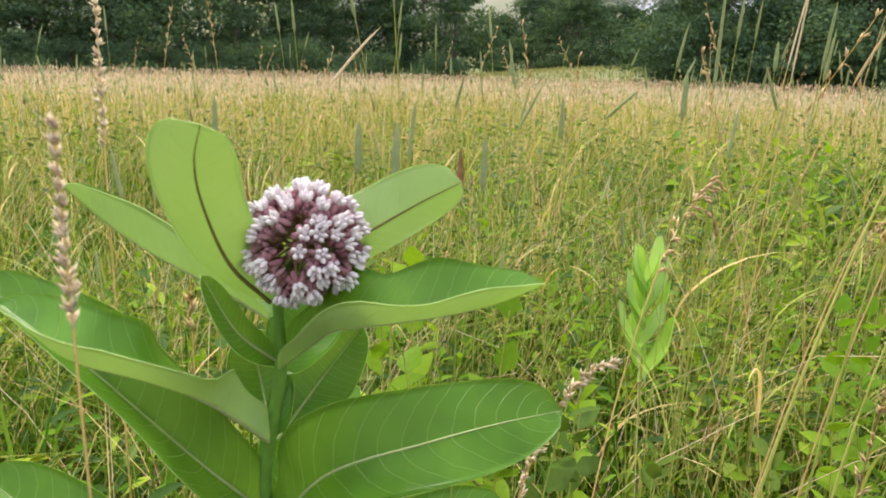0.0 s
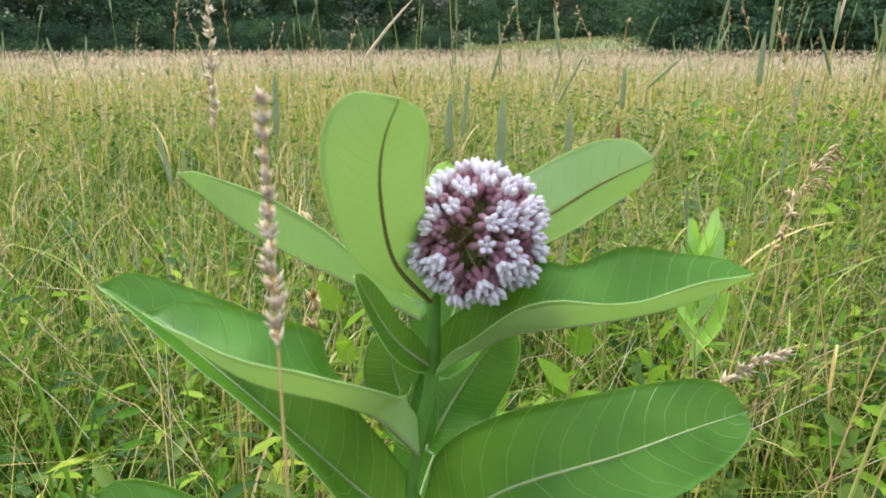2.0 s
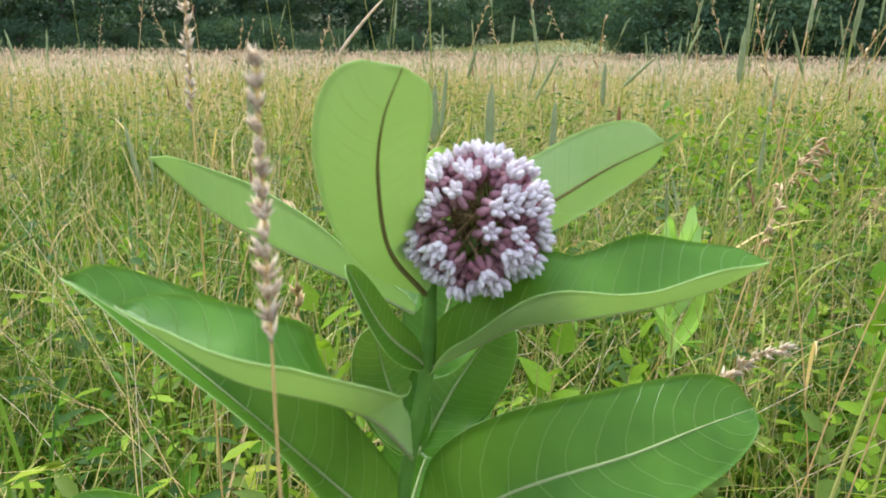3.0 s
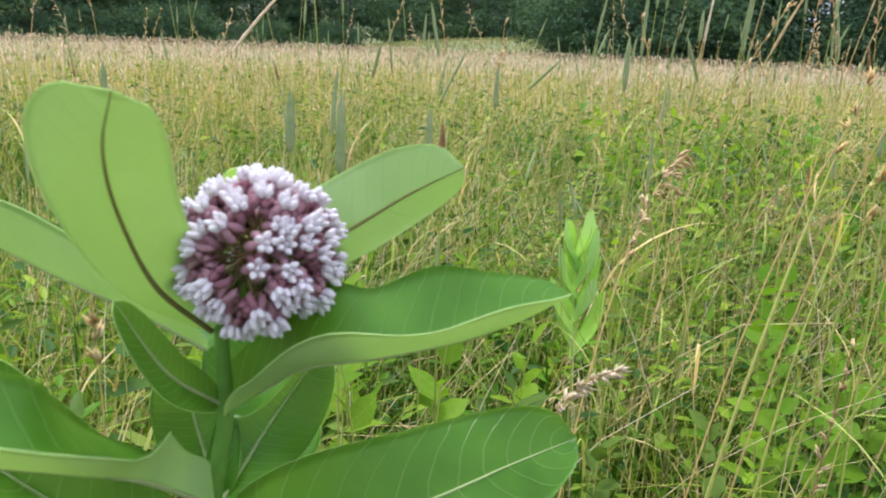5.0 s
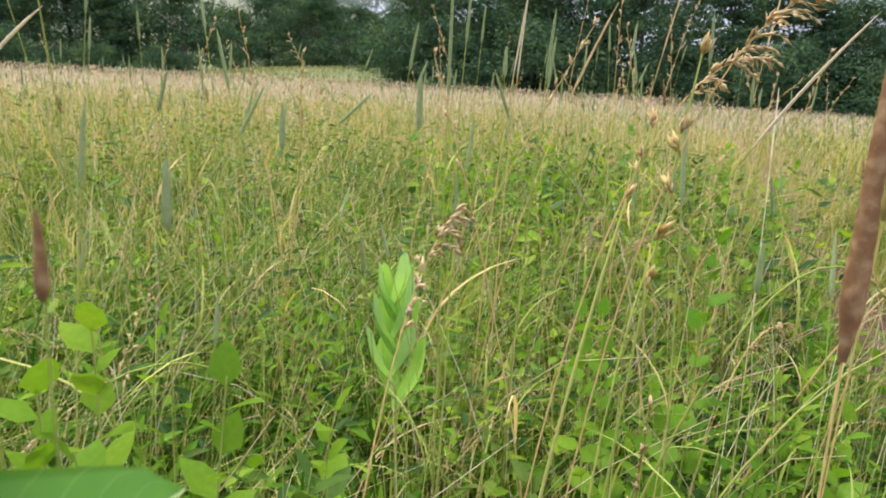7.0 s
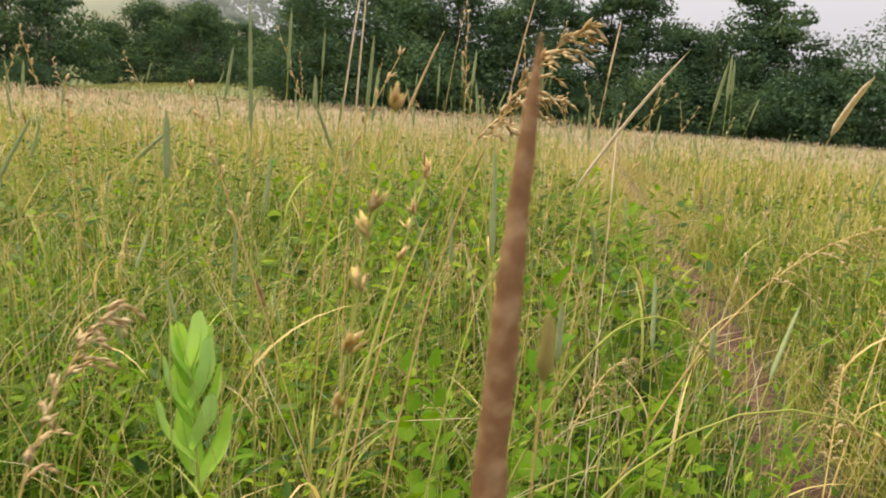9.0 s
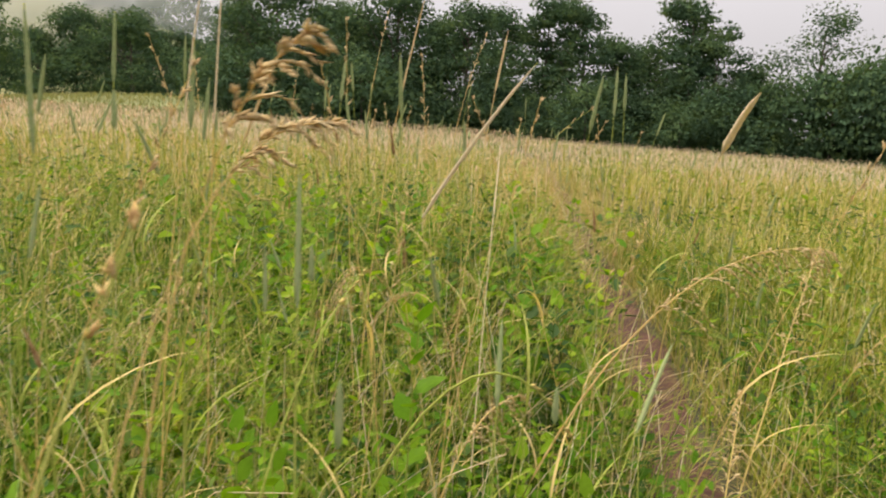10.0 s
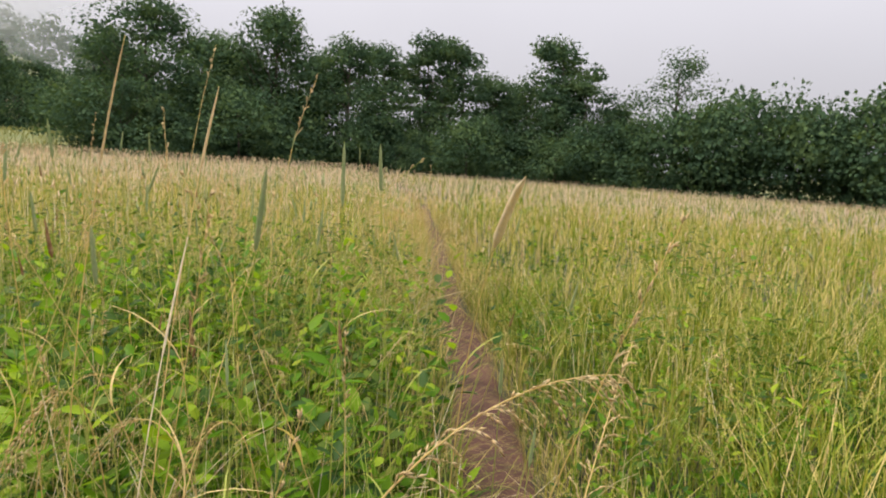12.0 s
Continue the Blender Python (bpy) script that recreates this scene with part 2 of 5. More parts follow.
# Haze painted on see-through sheets: thicker with height, patchy, fading to one side.
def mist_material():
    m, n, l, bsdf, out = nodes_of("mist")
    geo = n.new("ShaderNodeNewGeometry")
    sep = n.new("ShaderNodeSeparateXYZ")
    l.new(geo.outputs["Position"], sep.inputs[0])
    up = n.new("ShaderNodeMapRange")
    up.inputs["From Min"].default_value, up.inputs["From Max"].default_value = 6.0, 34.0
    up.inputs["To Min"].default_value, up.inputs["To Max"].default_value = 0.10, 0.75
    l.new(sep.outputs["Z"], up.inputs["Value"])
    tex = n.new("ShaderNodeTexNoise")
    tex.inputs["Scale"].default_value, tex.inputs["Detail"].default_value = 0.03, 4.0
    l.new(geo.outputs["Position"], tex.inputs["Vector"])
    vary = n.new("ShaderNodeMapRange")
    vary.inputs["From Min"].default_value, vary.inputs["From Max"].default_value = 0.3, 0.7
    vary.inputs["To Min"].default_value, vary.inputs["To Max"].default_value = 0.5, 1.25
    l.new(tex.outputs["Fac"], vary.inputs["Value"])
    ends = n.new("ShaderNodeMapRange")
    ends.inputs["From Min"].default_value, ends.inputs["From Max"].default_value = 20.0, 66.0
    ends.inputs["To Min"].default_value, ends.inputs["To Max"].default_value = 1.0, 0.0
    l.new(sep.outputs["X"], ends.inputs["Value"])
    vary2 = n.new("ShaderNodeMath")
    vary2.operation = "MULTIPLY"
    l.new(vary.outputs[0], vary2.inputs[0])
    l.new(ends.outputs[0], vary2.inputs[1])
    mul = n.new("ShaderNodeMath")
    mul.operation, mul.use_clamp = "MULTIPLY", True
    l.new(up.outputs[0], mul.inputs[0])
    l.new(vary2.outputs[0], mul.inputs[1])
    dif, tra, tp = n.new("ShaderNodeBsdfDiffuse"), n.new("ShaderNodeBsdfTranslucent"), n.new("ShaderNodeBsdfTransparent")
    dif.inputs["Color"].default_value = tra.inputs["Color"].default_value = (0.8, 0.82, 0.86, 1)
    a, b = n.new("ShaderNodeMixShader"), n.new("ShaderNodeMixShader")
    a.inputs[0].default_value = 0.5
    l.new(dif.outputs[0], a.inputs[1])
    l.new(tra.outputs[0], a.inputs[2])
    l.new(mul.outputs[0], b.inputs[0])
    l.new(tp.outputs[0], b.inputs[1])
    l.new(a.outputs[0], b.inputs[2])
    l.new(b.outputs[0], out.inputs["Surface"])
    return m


M_MIST = mist_material()



# ---- ground ----
UX, UY = -math.sin(radians(25)), math.cos(radians(25))
PX, PY, PDX, PDY = 3.04, 2.026, 0.688, 0.726


def bump_at(x, y, bearing, r, wide, high):
    cx, cy = -math.sin(radians(bearing)) * r, math.cos(radians(bearing)) * r
    return high * np.exp(-((x - cx) ** 2 + (y - cy) ** 2) / (2 * wide * wide))


def height(x, y):
    """Ground height: a meadow that rises gently to one side, a mown rise and a wooded ridge behind it."""
    x, y = np.asarray(x, float), np.asarray(y, float)
    r2 = x * x + y * y
    r = np.sqrt(r2)
    near = np.minimum(r, 140.0) / np.maximum(r, 1e-6)
    z = 0.0384 * (UX * x + UY * y) * near - 0.00012 * np.minimum(r2, 120.0 ** 2)
    z = z + bump_at(x, y, -15, 108, 17, 3.0)
    far = np.clip((r - 125.0) / 90.0, 0, 1)
    z = z + bump_at(x, y, 3, 270, 85, 44) * far * far * (3 - 2 * far)
    z = z + 0.03 * np.sin(x * 1.3 + 0.7) * np.sin(y * 1.1)
    return z


def along(x, y):
    """Distance along the footpath and to its side."""
    x, y = np.asarray(x, float), np.asarray(y, float)
    s = (x - PX) * PDX + (y - PY) * PDY
    v = (x - PX) * PDY - (y - PY) * PDX
    return s, v - 0.05 * np.sin(s * 0.9) - np.where(s > 8, -0.002 * (s - 8) ** 2, 0.0)


def tri_mesh(name, verts, tris, material, smooth=True):
    me = bpy.data.meshes.new(name)
    verts, tris = np.asarray(verts, np.float32).reshape(-1, 3), np.asarray(tris, np.int32).reshape(-1, 3)
    me.vertices.add(len(verts))
    me.vertices.foreach_set("co", verts.ravel())
    me.loops.add(tris.size)
    me.loops.foreach_set("vertex_index", tris.ravel())
    me.polygons.add(len(tris))
    me.polygons.foreach_set("loop_start", np.arange(len(tris), dtype=np.int32) * 3)
    me.polygons.foreach_set("use_smooth", np.full(len(tris), smooth, dtype=bool))
    me.materials.append(material)
    me.update(calc_edges=True)
    return me


def child(name, me, parent, label=""):
    ob = new(name, me)
    ob.parent = parent
    return tagged(ob, label) if label else ob


def thing(name, place, label, category, group="", kind=""):
    ob = new(name)
    ob.empty_display_size = 0.1
    ob.matrix_world = place if isinstance(place, Matrix) else Matrix.Translation(place)
    return tagged(ob, label, category, group, kind)


def grid_tris(a, b, wrap=False):
    i, j = np.meshgrid(np.arange(a - 1), np.arange(b if wrap else b - 1), indexing="ij")
    j2 = (j + 1) % b
    p, q, r, s = i * b + j, i * b + j2, (i + 1) * b + j2, (i + 1) * b + j
    return np.stack([np.stack([p, q, r], -1), np.stack([p, r, s], -1)], 2).reshape(-1, 3)


rad = np.concatenate([np.linspace(0.0, 6, 40), np.geomspace(6.3, 400, 90), np.geomspace(450, 4000, 12)])
ang = np.linspace(0, 2 * np.pi, 240, endpoint=False)
rr, aa = np.meshgrid(rad, ang, indexing="ij")
gx, gy = rr * np.cos(aa) - 1.5, rr * np.sin(aa) - 1.5
ground = new("ground", tri_mesh("ground", np.stack([gx, gy, height(gx, gy)], -1), grid_tris(len(rad), len(ang), True), M_SOIL))
ground.data.materials.append(M_HILL)
tagged(ground, "earth of a gently sloping hay meadow under tall grass", "ground", kind="structure")
mid_r = np.repeat((rad[:-1] + rad[1:]) / 2, len(ang) * 2)
ground.data.polygons.foreach_set("material_index", (mid_r > 62).astype(np.int32))

ps = np.linspace(-6, 34, 320)
pv = np.linspace(-0.17, 0.17, 11)
ss, vv = np.meshgrid(ps, pv, indexing="ij")
edge = 1 + 0.18 * np.sin(ss * 3.1) + 0.12 * np.sin(ss * 7.7 + 1)
v0 = vv * edge + 0.05 * np.sin(ss * 0.9) + np.where(ss > 8, -0.002 * (ss - 8) ** 2, 0)
tx, ty = PX + ss * PDX + v0 * PDY, PY + ss * PDY - v0 * PDX
tz = height(tx, ty) + 0.02 - 0.025 * np.abs(vv / 0.17) ** 4 + 0.008 * np.sin(ss * 11 + vv * 30) + 0.006 * np.sin(ss * 23 + 2)
track = new("path", tri_mesh("path", np.stack([tx, ty, tz], -1), grid_tris(len(ps), len(pv)), M_PATH))
tagged(track, "narrow trodden footpath of bare red clay through grass", "path", kind="structure")

rng = np.random.default_rng(7)


# ---- building blocks for plants ----
def ribbons(base, heading, tall, lean, wide, segs, twist=0.0, droop=0.0):
    """Grass blades: tapering ribbons that rise from base and bend over. Arrays of N; returns vertices and triangles."""
    n = len(base)
    k = np.linspace(0, 1, segs + 1)
    d = np.stack([np.cos(heading), np.sin(heading), np.zeros(n)], -1)
    side_a = heading + np.pi / 2 + twist
    side = np.stack([np.cos(side_a), np.sin(side_a), np.zeros(n)], -1)
    lean, droop = np.broadcast_to(lean, n), np.broadcast_to(droop, n)
    up = tall[:, None] * (k - droop[:, None] * k ** 4)
    out = (tall * lean)[:, None] * k ** 2
    c = base[:, None] + d[:, None] * out[..., None]
    c[..., 2] += up
    w = wide[:, None] * 0.5 * np.minimum(1, 0.55 + 1.4 * k) * (1 - k ** 2.2)
    left, right = c - side[:, None] * w[..., None], c + side[:, None] * w[..., None]
    v = np.concatenate([np.stack([left, right], 2)[:, :-1].reshape(n, -1, 3), c[:, -1:]], 1)
    m = 2 * segs + 1
    t = []
    for i in range(segs - 1):
        a = 2 * i
        t += [(a, a + 1, a + 3), (a, a + 3, a + 2)]
    t.append((2 * segs - 2, 2 * segs - 1, 2 * segs))
    t = np.array(t)[None] + (np.arange(n) * m)[:, None, None]
    return v.reshape(-1, 3), t.reshape(-1, 3)


def tubes(c, radius, sides):
    """Round stems along centre lines c (N, K, 3) with radii (N, K)."""
    n, k = c.shape[:2]
    tan = np.gradient(c, axis=1)
    tan /= np.linalg.norm(tan, axis=-1, keepdims=True) + 1e-9
    ref = np.where(np.abs(tan[..., 2:]) > 0.9, np.array([1.0, 0, 0]), np.array([0, 0, 1.0]))
    a = np.cross(tan, ref)
    a /= np.linalg.norm(a, axis=-1, keepdims=True) + 1e-9
    b = np.cross(tan, a)
    th = np.arange(sides) * 2 * np.pi / sides
    v = c[:, :, None] + radius[:, :, None, None] * (a[:, :, None] * np.cos(th)[:, None] + b[:, :, None] * np.sin(th)[:, None])
    t = grid_tris(k, sides, True)[None] + (np.arange(n) * k * sides)[:, None, None]
    return v.reshape(-1, 3), t.reshape(-1, 3)


def join(*parts):
    vs, ts, o = [], [], 0
    for v, t in parts:
        vs.append(v)
        ts.append(t + o)
        o += len(v)
    return np.concatenate(vs), np.concatenate(ts)


def placed(tv, tt, origin, x_axis, z_axis, size):
    """Copies of a small template (its length along x, its face along z) joined into one mesh."""
    x = x_axis / (np.linalg.norm(x_axis, axis=-1, keepdims=True) + 1e-9)
    y = np.cross(z_axis, x)
    y /= np.linalg.norm(y, axis=-1, keepdims=True) + 1e-9
    z = np.cross(x, y)
    s = np.asarray(size)[:, None, None]
    v = origin[:, None] + s * (tv[None, :, :1] * x[:, None] + tv[None, :, 1:2] * y[:, None] + tv[None, :, 2:] * z[:, None])
    t = tt[None] + (np.arange(len(origin)) * len(tv))[:, None, None]
    return v.reshape(-1, 3), t.reshape(-1, 3)


LEAF_V = np.array([(0, 0, 0), (0.3, -0.2, 0.05), (0.3, 0, -0.02), (0.3, 0.2, 0.05), (0.68, -0.15, 0.03), (0.68, 0, -0.03), (0.68, 0.15, 0.03), (1, 0, -0.1)])
LEAF_T = np.array([(0, 1, 2), (0, 2, 3), (1, 4, 5), (1, 5, 2), (2, 5, 6), (2, 6, 3), (4, 7, 5), (5, 7, 6)])
CARD_V = np.array([(0, 0, 0), (0.45, -0.36, 0.1), (1, 0.02, -0.05), (0.5, 0.38, 0.12)])
CARD_T = np.array([(0, 1, 2), (0, 2, 3)])
SPIKE_V = np.array([(0, 0, 0), (0.4, -0.11, 0.02), (0.4, 0.11, 0.02), (0.4, 0, 0.1), (1, 0, 0)])
SPIKE_T = np.array([(0, 1, 3), (0, 3, 2), (1, 4, 3), (3, 4, 2), (0, 2, 1), (1, 2, 4)])


def spread(count, r0, r1, b0=-100.0, b1=60.0):
    """Random ground points in a fan of bearings round the walk, even in area."""
    r = np.sqrt(rng.uniform(r0 * r0, r1 * r1, count))
    b = np.radians(rng.uniform(b0, b1, count))
    return 0.3 - np.sin(b) * r, 0.15 + np.cos(b) * r


def patch(x, y, scale, seed):
    """Smooth random field in 0..1."""
    g = np.random.default_rng(seed)
    f = 0
    for i in range(7):
        a, p = g.uniform(0, 6.28), g.uniform(0, 6.28)
        f = f + np.sin((x * np.cos(a) + y * np.sin(a)) * scale * g.uniform(0.5, 1.8) + p)
    return np.clip(0.5 + f / 7 * 0.9, 0.0, 1.0)


def stuff(name, data, material, label, category):
    return tagged(new(name, tri_mesh(name, *data, material)), label, category, kind="stuff")


def off_path(x, y, gap=0.17):
    s, v = along(x, y)
    return (np.abs(v) > gap) | (s < -5)


EYES = np.array([p[1] for p in PATH])


def from_walk(x, y):
    """Distance to the line walked."""
    return np.min(np.hypot(np.asarray(x)[..., None] - EYES[:, 0], np.asarray(y)[..., None] - EYES[:, 1]), axis=-1)


def sward(x, y):
    """Height of the leafy sward: tall on the near meadow, shorter beside the footpath, tussocky."""
    s, v = along(x, y)
    h = np.where(v < 0, 0.32 + 0.38 * np.clip((-v - 0.1) / 1.5, 0, 1), 0.36 + 0.26 * np.clip((v - 0.1) / 1.6, 0, 1))
    h = h * (0.85 + 0.3 * patch(x, y, 1.6, 3)) * (0.62 + 0.5 * patch(x, y, 8.0, 5))
    weeds_here = np.exp(-(((x - 2.5) / 1.35) ** 2 + ((y - 3.1) / 1.7) ** 2) ** 2)
    young = np.exp(-((x - 0.36) ** 2 + (y - 1.0) ** 2) / 0.06)
    h = h * (1 - 0.30 * weeds_here) * (1 - 0.4 * young)
    return h * np.clip(0.16 + from_walk(x, y) * 1.35, 0.16, 1.0)


def grass_layer(count, r0, r1, segs, wide, hi=1.0, b0=-100.0, b1=60.0, lean=0.55, side=0):
    x, y = spread(count, r0, r1, b0, b1)
    keep = off_path(x, y) & (along(x, y)[1] * side >= 0)
    x, y = x[keep], y[keep]
    n = len(x)
    base = np.stack([x, y, height(x, y) - 0.01], -1)
    s, v = along(x, y)
    head = rng.uniform(0, 2 * np.pi, n)
    tall = sward(x, y) * rng.uniform(0.55, 1.2, n) * hi
    return ribbons(base, head, tall, rng.uniform(0.1, 1.0, n) ** 1.5 * lean * 1.8 * np.clip((from_walk(x, y) - 0.25) / 1.2, 0.04, 1.0), wide * rng.uniform(0.6, 1.3, n), segs, rng.uniform(-0.6, 0.6, n), rng.uniform(0, 0.35, n))


def culms(x, y, tall, lean, head, k=6, power=2.0, droop=0.0):
    """Centre lines of seed stalks."""
    n = len(x)
    t = np.linspace(0, 1, k)
    c = np.zeros((n, k, 3))
    out = (tall * lean)[:, None] * t ** power
    c[..., 0] = x[:, None] + np.cos(head)[:, None] * out
    c[..., 1] = y[:, None] + np.sin(head)[:, None] * out
    c[..., 2] = (height(x, y))[:, None] + tall[:, None] * (t - np.broadcast_to(droop, n)[:, None] * t ** 4)
    return c



# ---- meadow ----
stuff("lush_grass", join(
    grass_layer(9000, 0.25, 2.6, 6, 0.0082, 0.85, lean=0.8, side=-1),
    grass_layer(2300, 0.6, 3.2, 7, 0.0115, 1.08, lean=1.1, side=-1),
    grass_layer(26000, 2.4, 7.0, 4, 0.0090, 0.9, lean=0.75, side=-1),
    grass_layer(9000, 2.4, 7.0, 3, 0.0085, 0.85, side=1),
    grass_layer(2500, 3.0, 9.0, 5, 0.010, 1.1, lean=0.7)),
    M_GREEN, "lush green meadow grass with long bending blades", "grass")
stuff("meadow_grass", join(
    grass_layer(5000, 0.25, 2.6, 5, 0.0060, side=1),
    grass_layer(27000, 2.4, 7.0, 3, 0.0080, 1.1, side=1),
    grass_layer(42000, 6.8, 20, 2, 0.016),
    grass_layer(40000, 19, 62, 2, 0.05, 1.0)),
    M_GRASS, "yellow-green meadow grass turning to hay", "grass")


def straw_layer(count, r0, r1, segs, wide, lo, hi, lean):
    x, y = spread(count, r0, r1)
    s, v = along(x, y)
    keep = off_path(x, y) & (rng.uniform(0, 1, len(x)) < np.where(v > 0.3, 0.75, 1.0))
    x, y = x[keep], y[keep]
    n = len(x)
    base = np.stack([x, y, height(x, y)], -1)
    return ribbons(base, rng.normal(0.3, 1.4, n), sward(x, y) * rng.uniform(lo, hi, n), rng.uniform(0.1, 1, n) * lean * np.clip((from_walk(x, y) - 0.25) / 1.2, 0.04, 1.0), wide * rng.uniform(0.6, 1.3, n), segs, 0, rng.uniform(0, 0.4, n))


stuff("dry_grass", join(
    straw_layer(1900, 0.6, 2.6, 5, 0.0032, 0.6, 1.3, 1.5),
    straw_layer(9000, 2.4, 8, 4, 0.0055, 0.7, 1.35, 1.1),
    straw_layer(30000, 7, 22, 2, 0.011, 0.8, 1.3, 0.5)),
    M_STRAW, "straw-coloured ripe grass stalks among the green", "dry grass")
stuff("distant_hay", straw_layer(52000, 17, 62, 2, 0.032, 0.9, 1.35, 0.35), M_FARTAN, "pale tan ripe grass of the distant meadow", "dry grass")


def verge(count, v0, v1, toward, s0=-4.0, s1=22.0, lo=0.22, hi=0.5):
    """Fine dry grass that hangs over the footpath from its sides."""
    s = rng.uniform(s0, s1, count)
    v = rng.uniform(v0, v1, count)
    x, y = PX + s * PDX + v * PDY, PY + s * PDY - v * PDX
    base = np.stack([x, y, height(x, y)], -1)
    head = math.atan2(-PDX, PDY) + (0 if toward > 0 else np.pi) + rng.normal(0, 0.8, count)
    return ribbons(base, head, rng.uniform(lo, hi, count), rng.uniform(0.3, 1.3, count), rng.uniform(0.002, 0.005, count), 5, 0, rng.uniform(0.2, 0.75, count))


stuff("verge_grass", join(verge(4200, -0.8, -0.14, 1), verge(3400, 0.14, 0.6, -1), verge(600, -0.45, -0.16, 1, -1.0, 7.0, 0.25, 0.5), verge(450, 0.16, 0.4, -1, -1.0, 7.0, 0.2, 0.42), verge(4200, -1.3, -0.15, 1, 2.0, 12.0, 0.4, 0.75), verge(1500, 0.15, 0.7, -1, 3.0, 12.0, 0.35, 0.6)), M_RUST, "reddish dry grass hanging over the footpath", "dry grass")


# ---- trees ----
def crown(seed, high, wide, lobes, cards, size, low=0.3, airy=1.0):
    g = np.random.default_rng(seed)
    o, xa, za, sz = [], [], [], []
    for i in range(lobes):
        t = (i + g.uniform(0, 1)) / lobes
        z = high * (low + (0.96 - low) * t)
        spanr = wide * (0.45 + 0.75 * math.sin(math.pi * min(1, 0.25 + t * 0.8))) * 0.6
        a = g.uniform(0, 6.28)
        q = spanr * math.sqrt(g.uniform(0.05, 1))
        c = np.array([math.cos(a) * q, math.sin(a) * q, z])
        lr = wide * g.uniform(0.24, 0.42) * (1.15 - 0.45 * t)
        d = g.normal(0, 1, (cards, 3))
        d /= np.linalg.norm(d, axis=1, keepdims=True)
        d[:, 2] = np.where(d[:, 2] < -0.3, d[:, 2] * 0.4, d[:, 2])
        rad_ = lr * g.uniform(0.2, 1.06, cards) ** 0.6 * airy
        o.append(c + d * rad_[:, None] * np.array([1, 1, 0.75]))
        xa.append(d * 0.5 + g.normal(0, 0.6, (cards, 3)) + np.array([0, 0, -0.3]))
        za.append(d * 2.4 + g.normal(0, 0.4, (cards, 3)) + np.array([0, 0, 0.5]))
        sz.append(size * g.uniform(0.6, 1.3, cards))
    return placed(CARD_V, CARD_T, np.concatenate(o), np.concatenate(xa), np.concatenate(za), np.concatenate(sz))


def trunk(seed, high, wide, limbs):
    g = np.random.default_rng(seed)
    k = np.linspace(0, 1, 7)
    c = np.zeros((1, 7, 3))
    c[0, :, 2] = k * high * 0.9
    c[0, :, 0] = np.cumsum(g.normal(0, 0.06, 7)) * k
    c[0, :, 1] = np.cumsum(g.normal(0, 0.06, 7)) * k
    out = [tubes(c, (high * 0.018 * (1.15 - k))[None], 8)]
    for i in range(limbs):
        t = g.uniform(0.3, 0.85)
        a = g.uniform(0, 6.28)
        q = np.linspace(0, 1, 5)
        reach = wide * g.uniform(0.35, 0.6) * (1.2 - t)
        b = np.zeros((1, 5, 3))
        b[0, :, 0], b[0, :, 1] = math.cos(a) * reach * q, math.sin(a) * reach * q
        b[0, :, 2] = t * high * 0.9 + reach * (0.9 * q + 0.3 * q * q)
        out.append(tubes(b, (high * 0.006 * (1.15 - q))[None], 5))
    return join(*out)


def tree(name, seed, high, wide, lobes, cards, size, low, label, airy=1.0, mat=None):
    ob = thing(name, (0, 0, -200), label, "tree", "trees along the meadow")
    child("trunk", tri_mesh("trunk", *trunk(seed, high, wide, 9), M_BARK), ob)
    child("crown", tri_mesh("crown", *crown(seed, high, wide, lobes, int(cards * 2.4), size * 0.66, low, airy), mat or M_TREE_HAZE), ob)
    return ob


def spot(bearing, r):
    x, y = -math.sin(radians(bearing)) * r, math.cos(radians(bearing)) * r
    return x, y, float(height(x, y))


def stand(proto, bearing, r, scale=1.0, turn=0.0, flat=1.0):
    x, y, z = spot(bearing, r)
    m = Matrix.Translation((x, y, z - 0.1)) @ pose(0, 0, 0, 0, 0, turn) @ Matrix.Diagonal((scale * flat, scale * flat, scale, 1))
    return copy_thing(proto, m)


BROAD = "broad dark green deciduous tree at the meadow's edge"
protos = [tree("tree", 11, 12, 7.5, 34, 150, 0.42, 0.12, BROAD), tree("tree", 12, 12, 6.0, 32, 150, 0.40, 0.1, BROAD),
          tree("tree", 13, 12, 5.0, 30, 140, 0.40, 0.12, "slim upright dark green tree at the meadow's edge"),
          tree("tree", 14, 12, 8.5, 36, 150, 0.44, 0.1, BROAD)]
thin = tree("tree", 21, 12, 5.5, 22, 60, 0.34, 0.35, "thin-leaved airy tree with bare twigs rising above bushes", 1.25)
low_bush = tree("bush", 31, 5, 6.5, 20, 120, 0.40, 0.03, "rounded green bush at the foot of the treeline")

row = random.Random(5)
# bearing, distance, height
for b, r, el, k in [(-22.7, 68, 12.4, 0), (-19.5, 78, 9.8, 1), (-26.7, 76, 10.4, 1), (-29.5, 70, 9.6, 3), (-32.4, 68, 12.6, 0), (-35.5, 72, 9.6, 1), (-38.2, 66, 10.9, 1),
                    (-41.3, 74, 10.7, 2), (-44.8, 72, 11.3, 2), (-47.9, 68, 11.0, 2), (-50.4, 66, 8.1, 1), (-53.3, 72, 7.6, 3), (-56.2, 68, 11.5, 2), (-58.2, 66, 8.2, 1), (-60.8, 70, 5.8, 1)]:
    gz = spot(b, r)[2]
    stand(protos[k], b, r, (r * math.tan(radians(el)) + 1.3 - gz) / 12.4, row.uniform(0, 360), 1.05)
stand(thin, -65.2, 68, (68 * math.tan(radians(10.0)) + 1.3 - spot(-65.2, 68)[2]) / 12.2, 40)
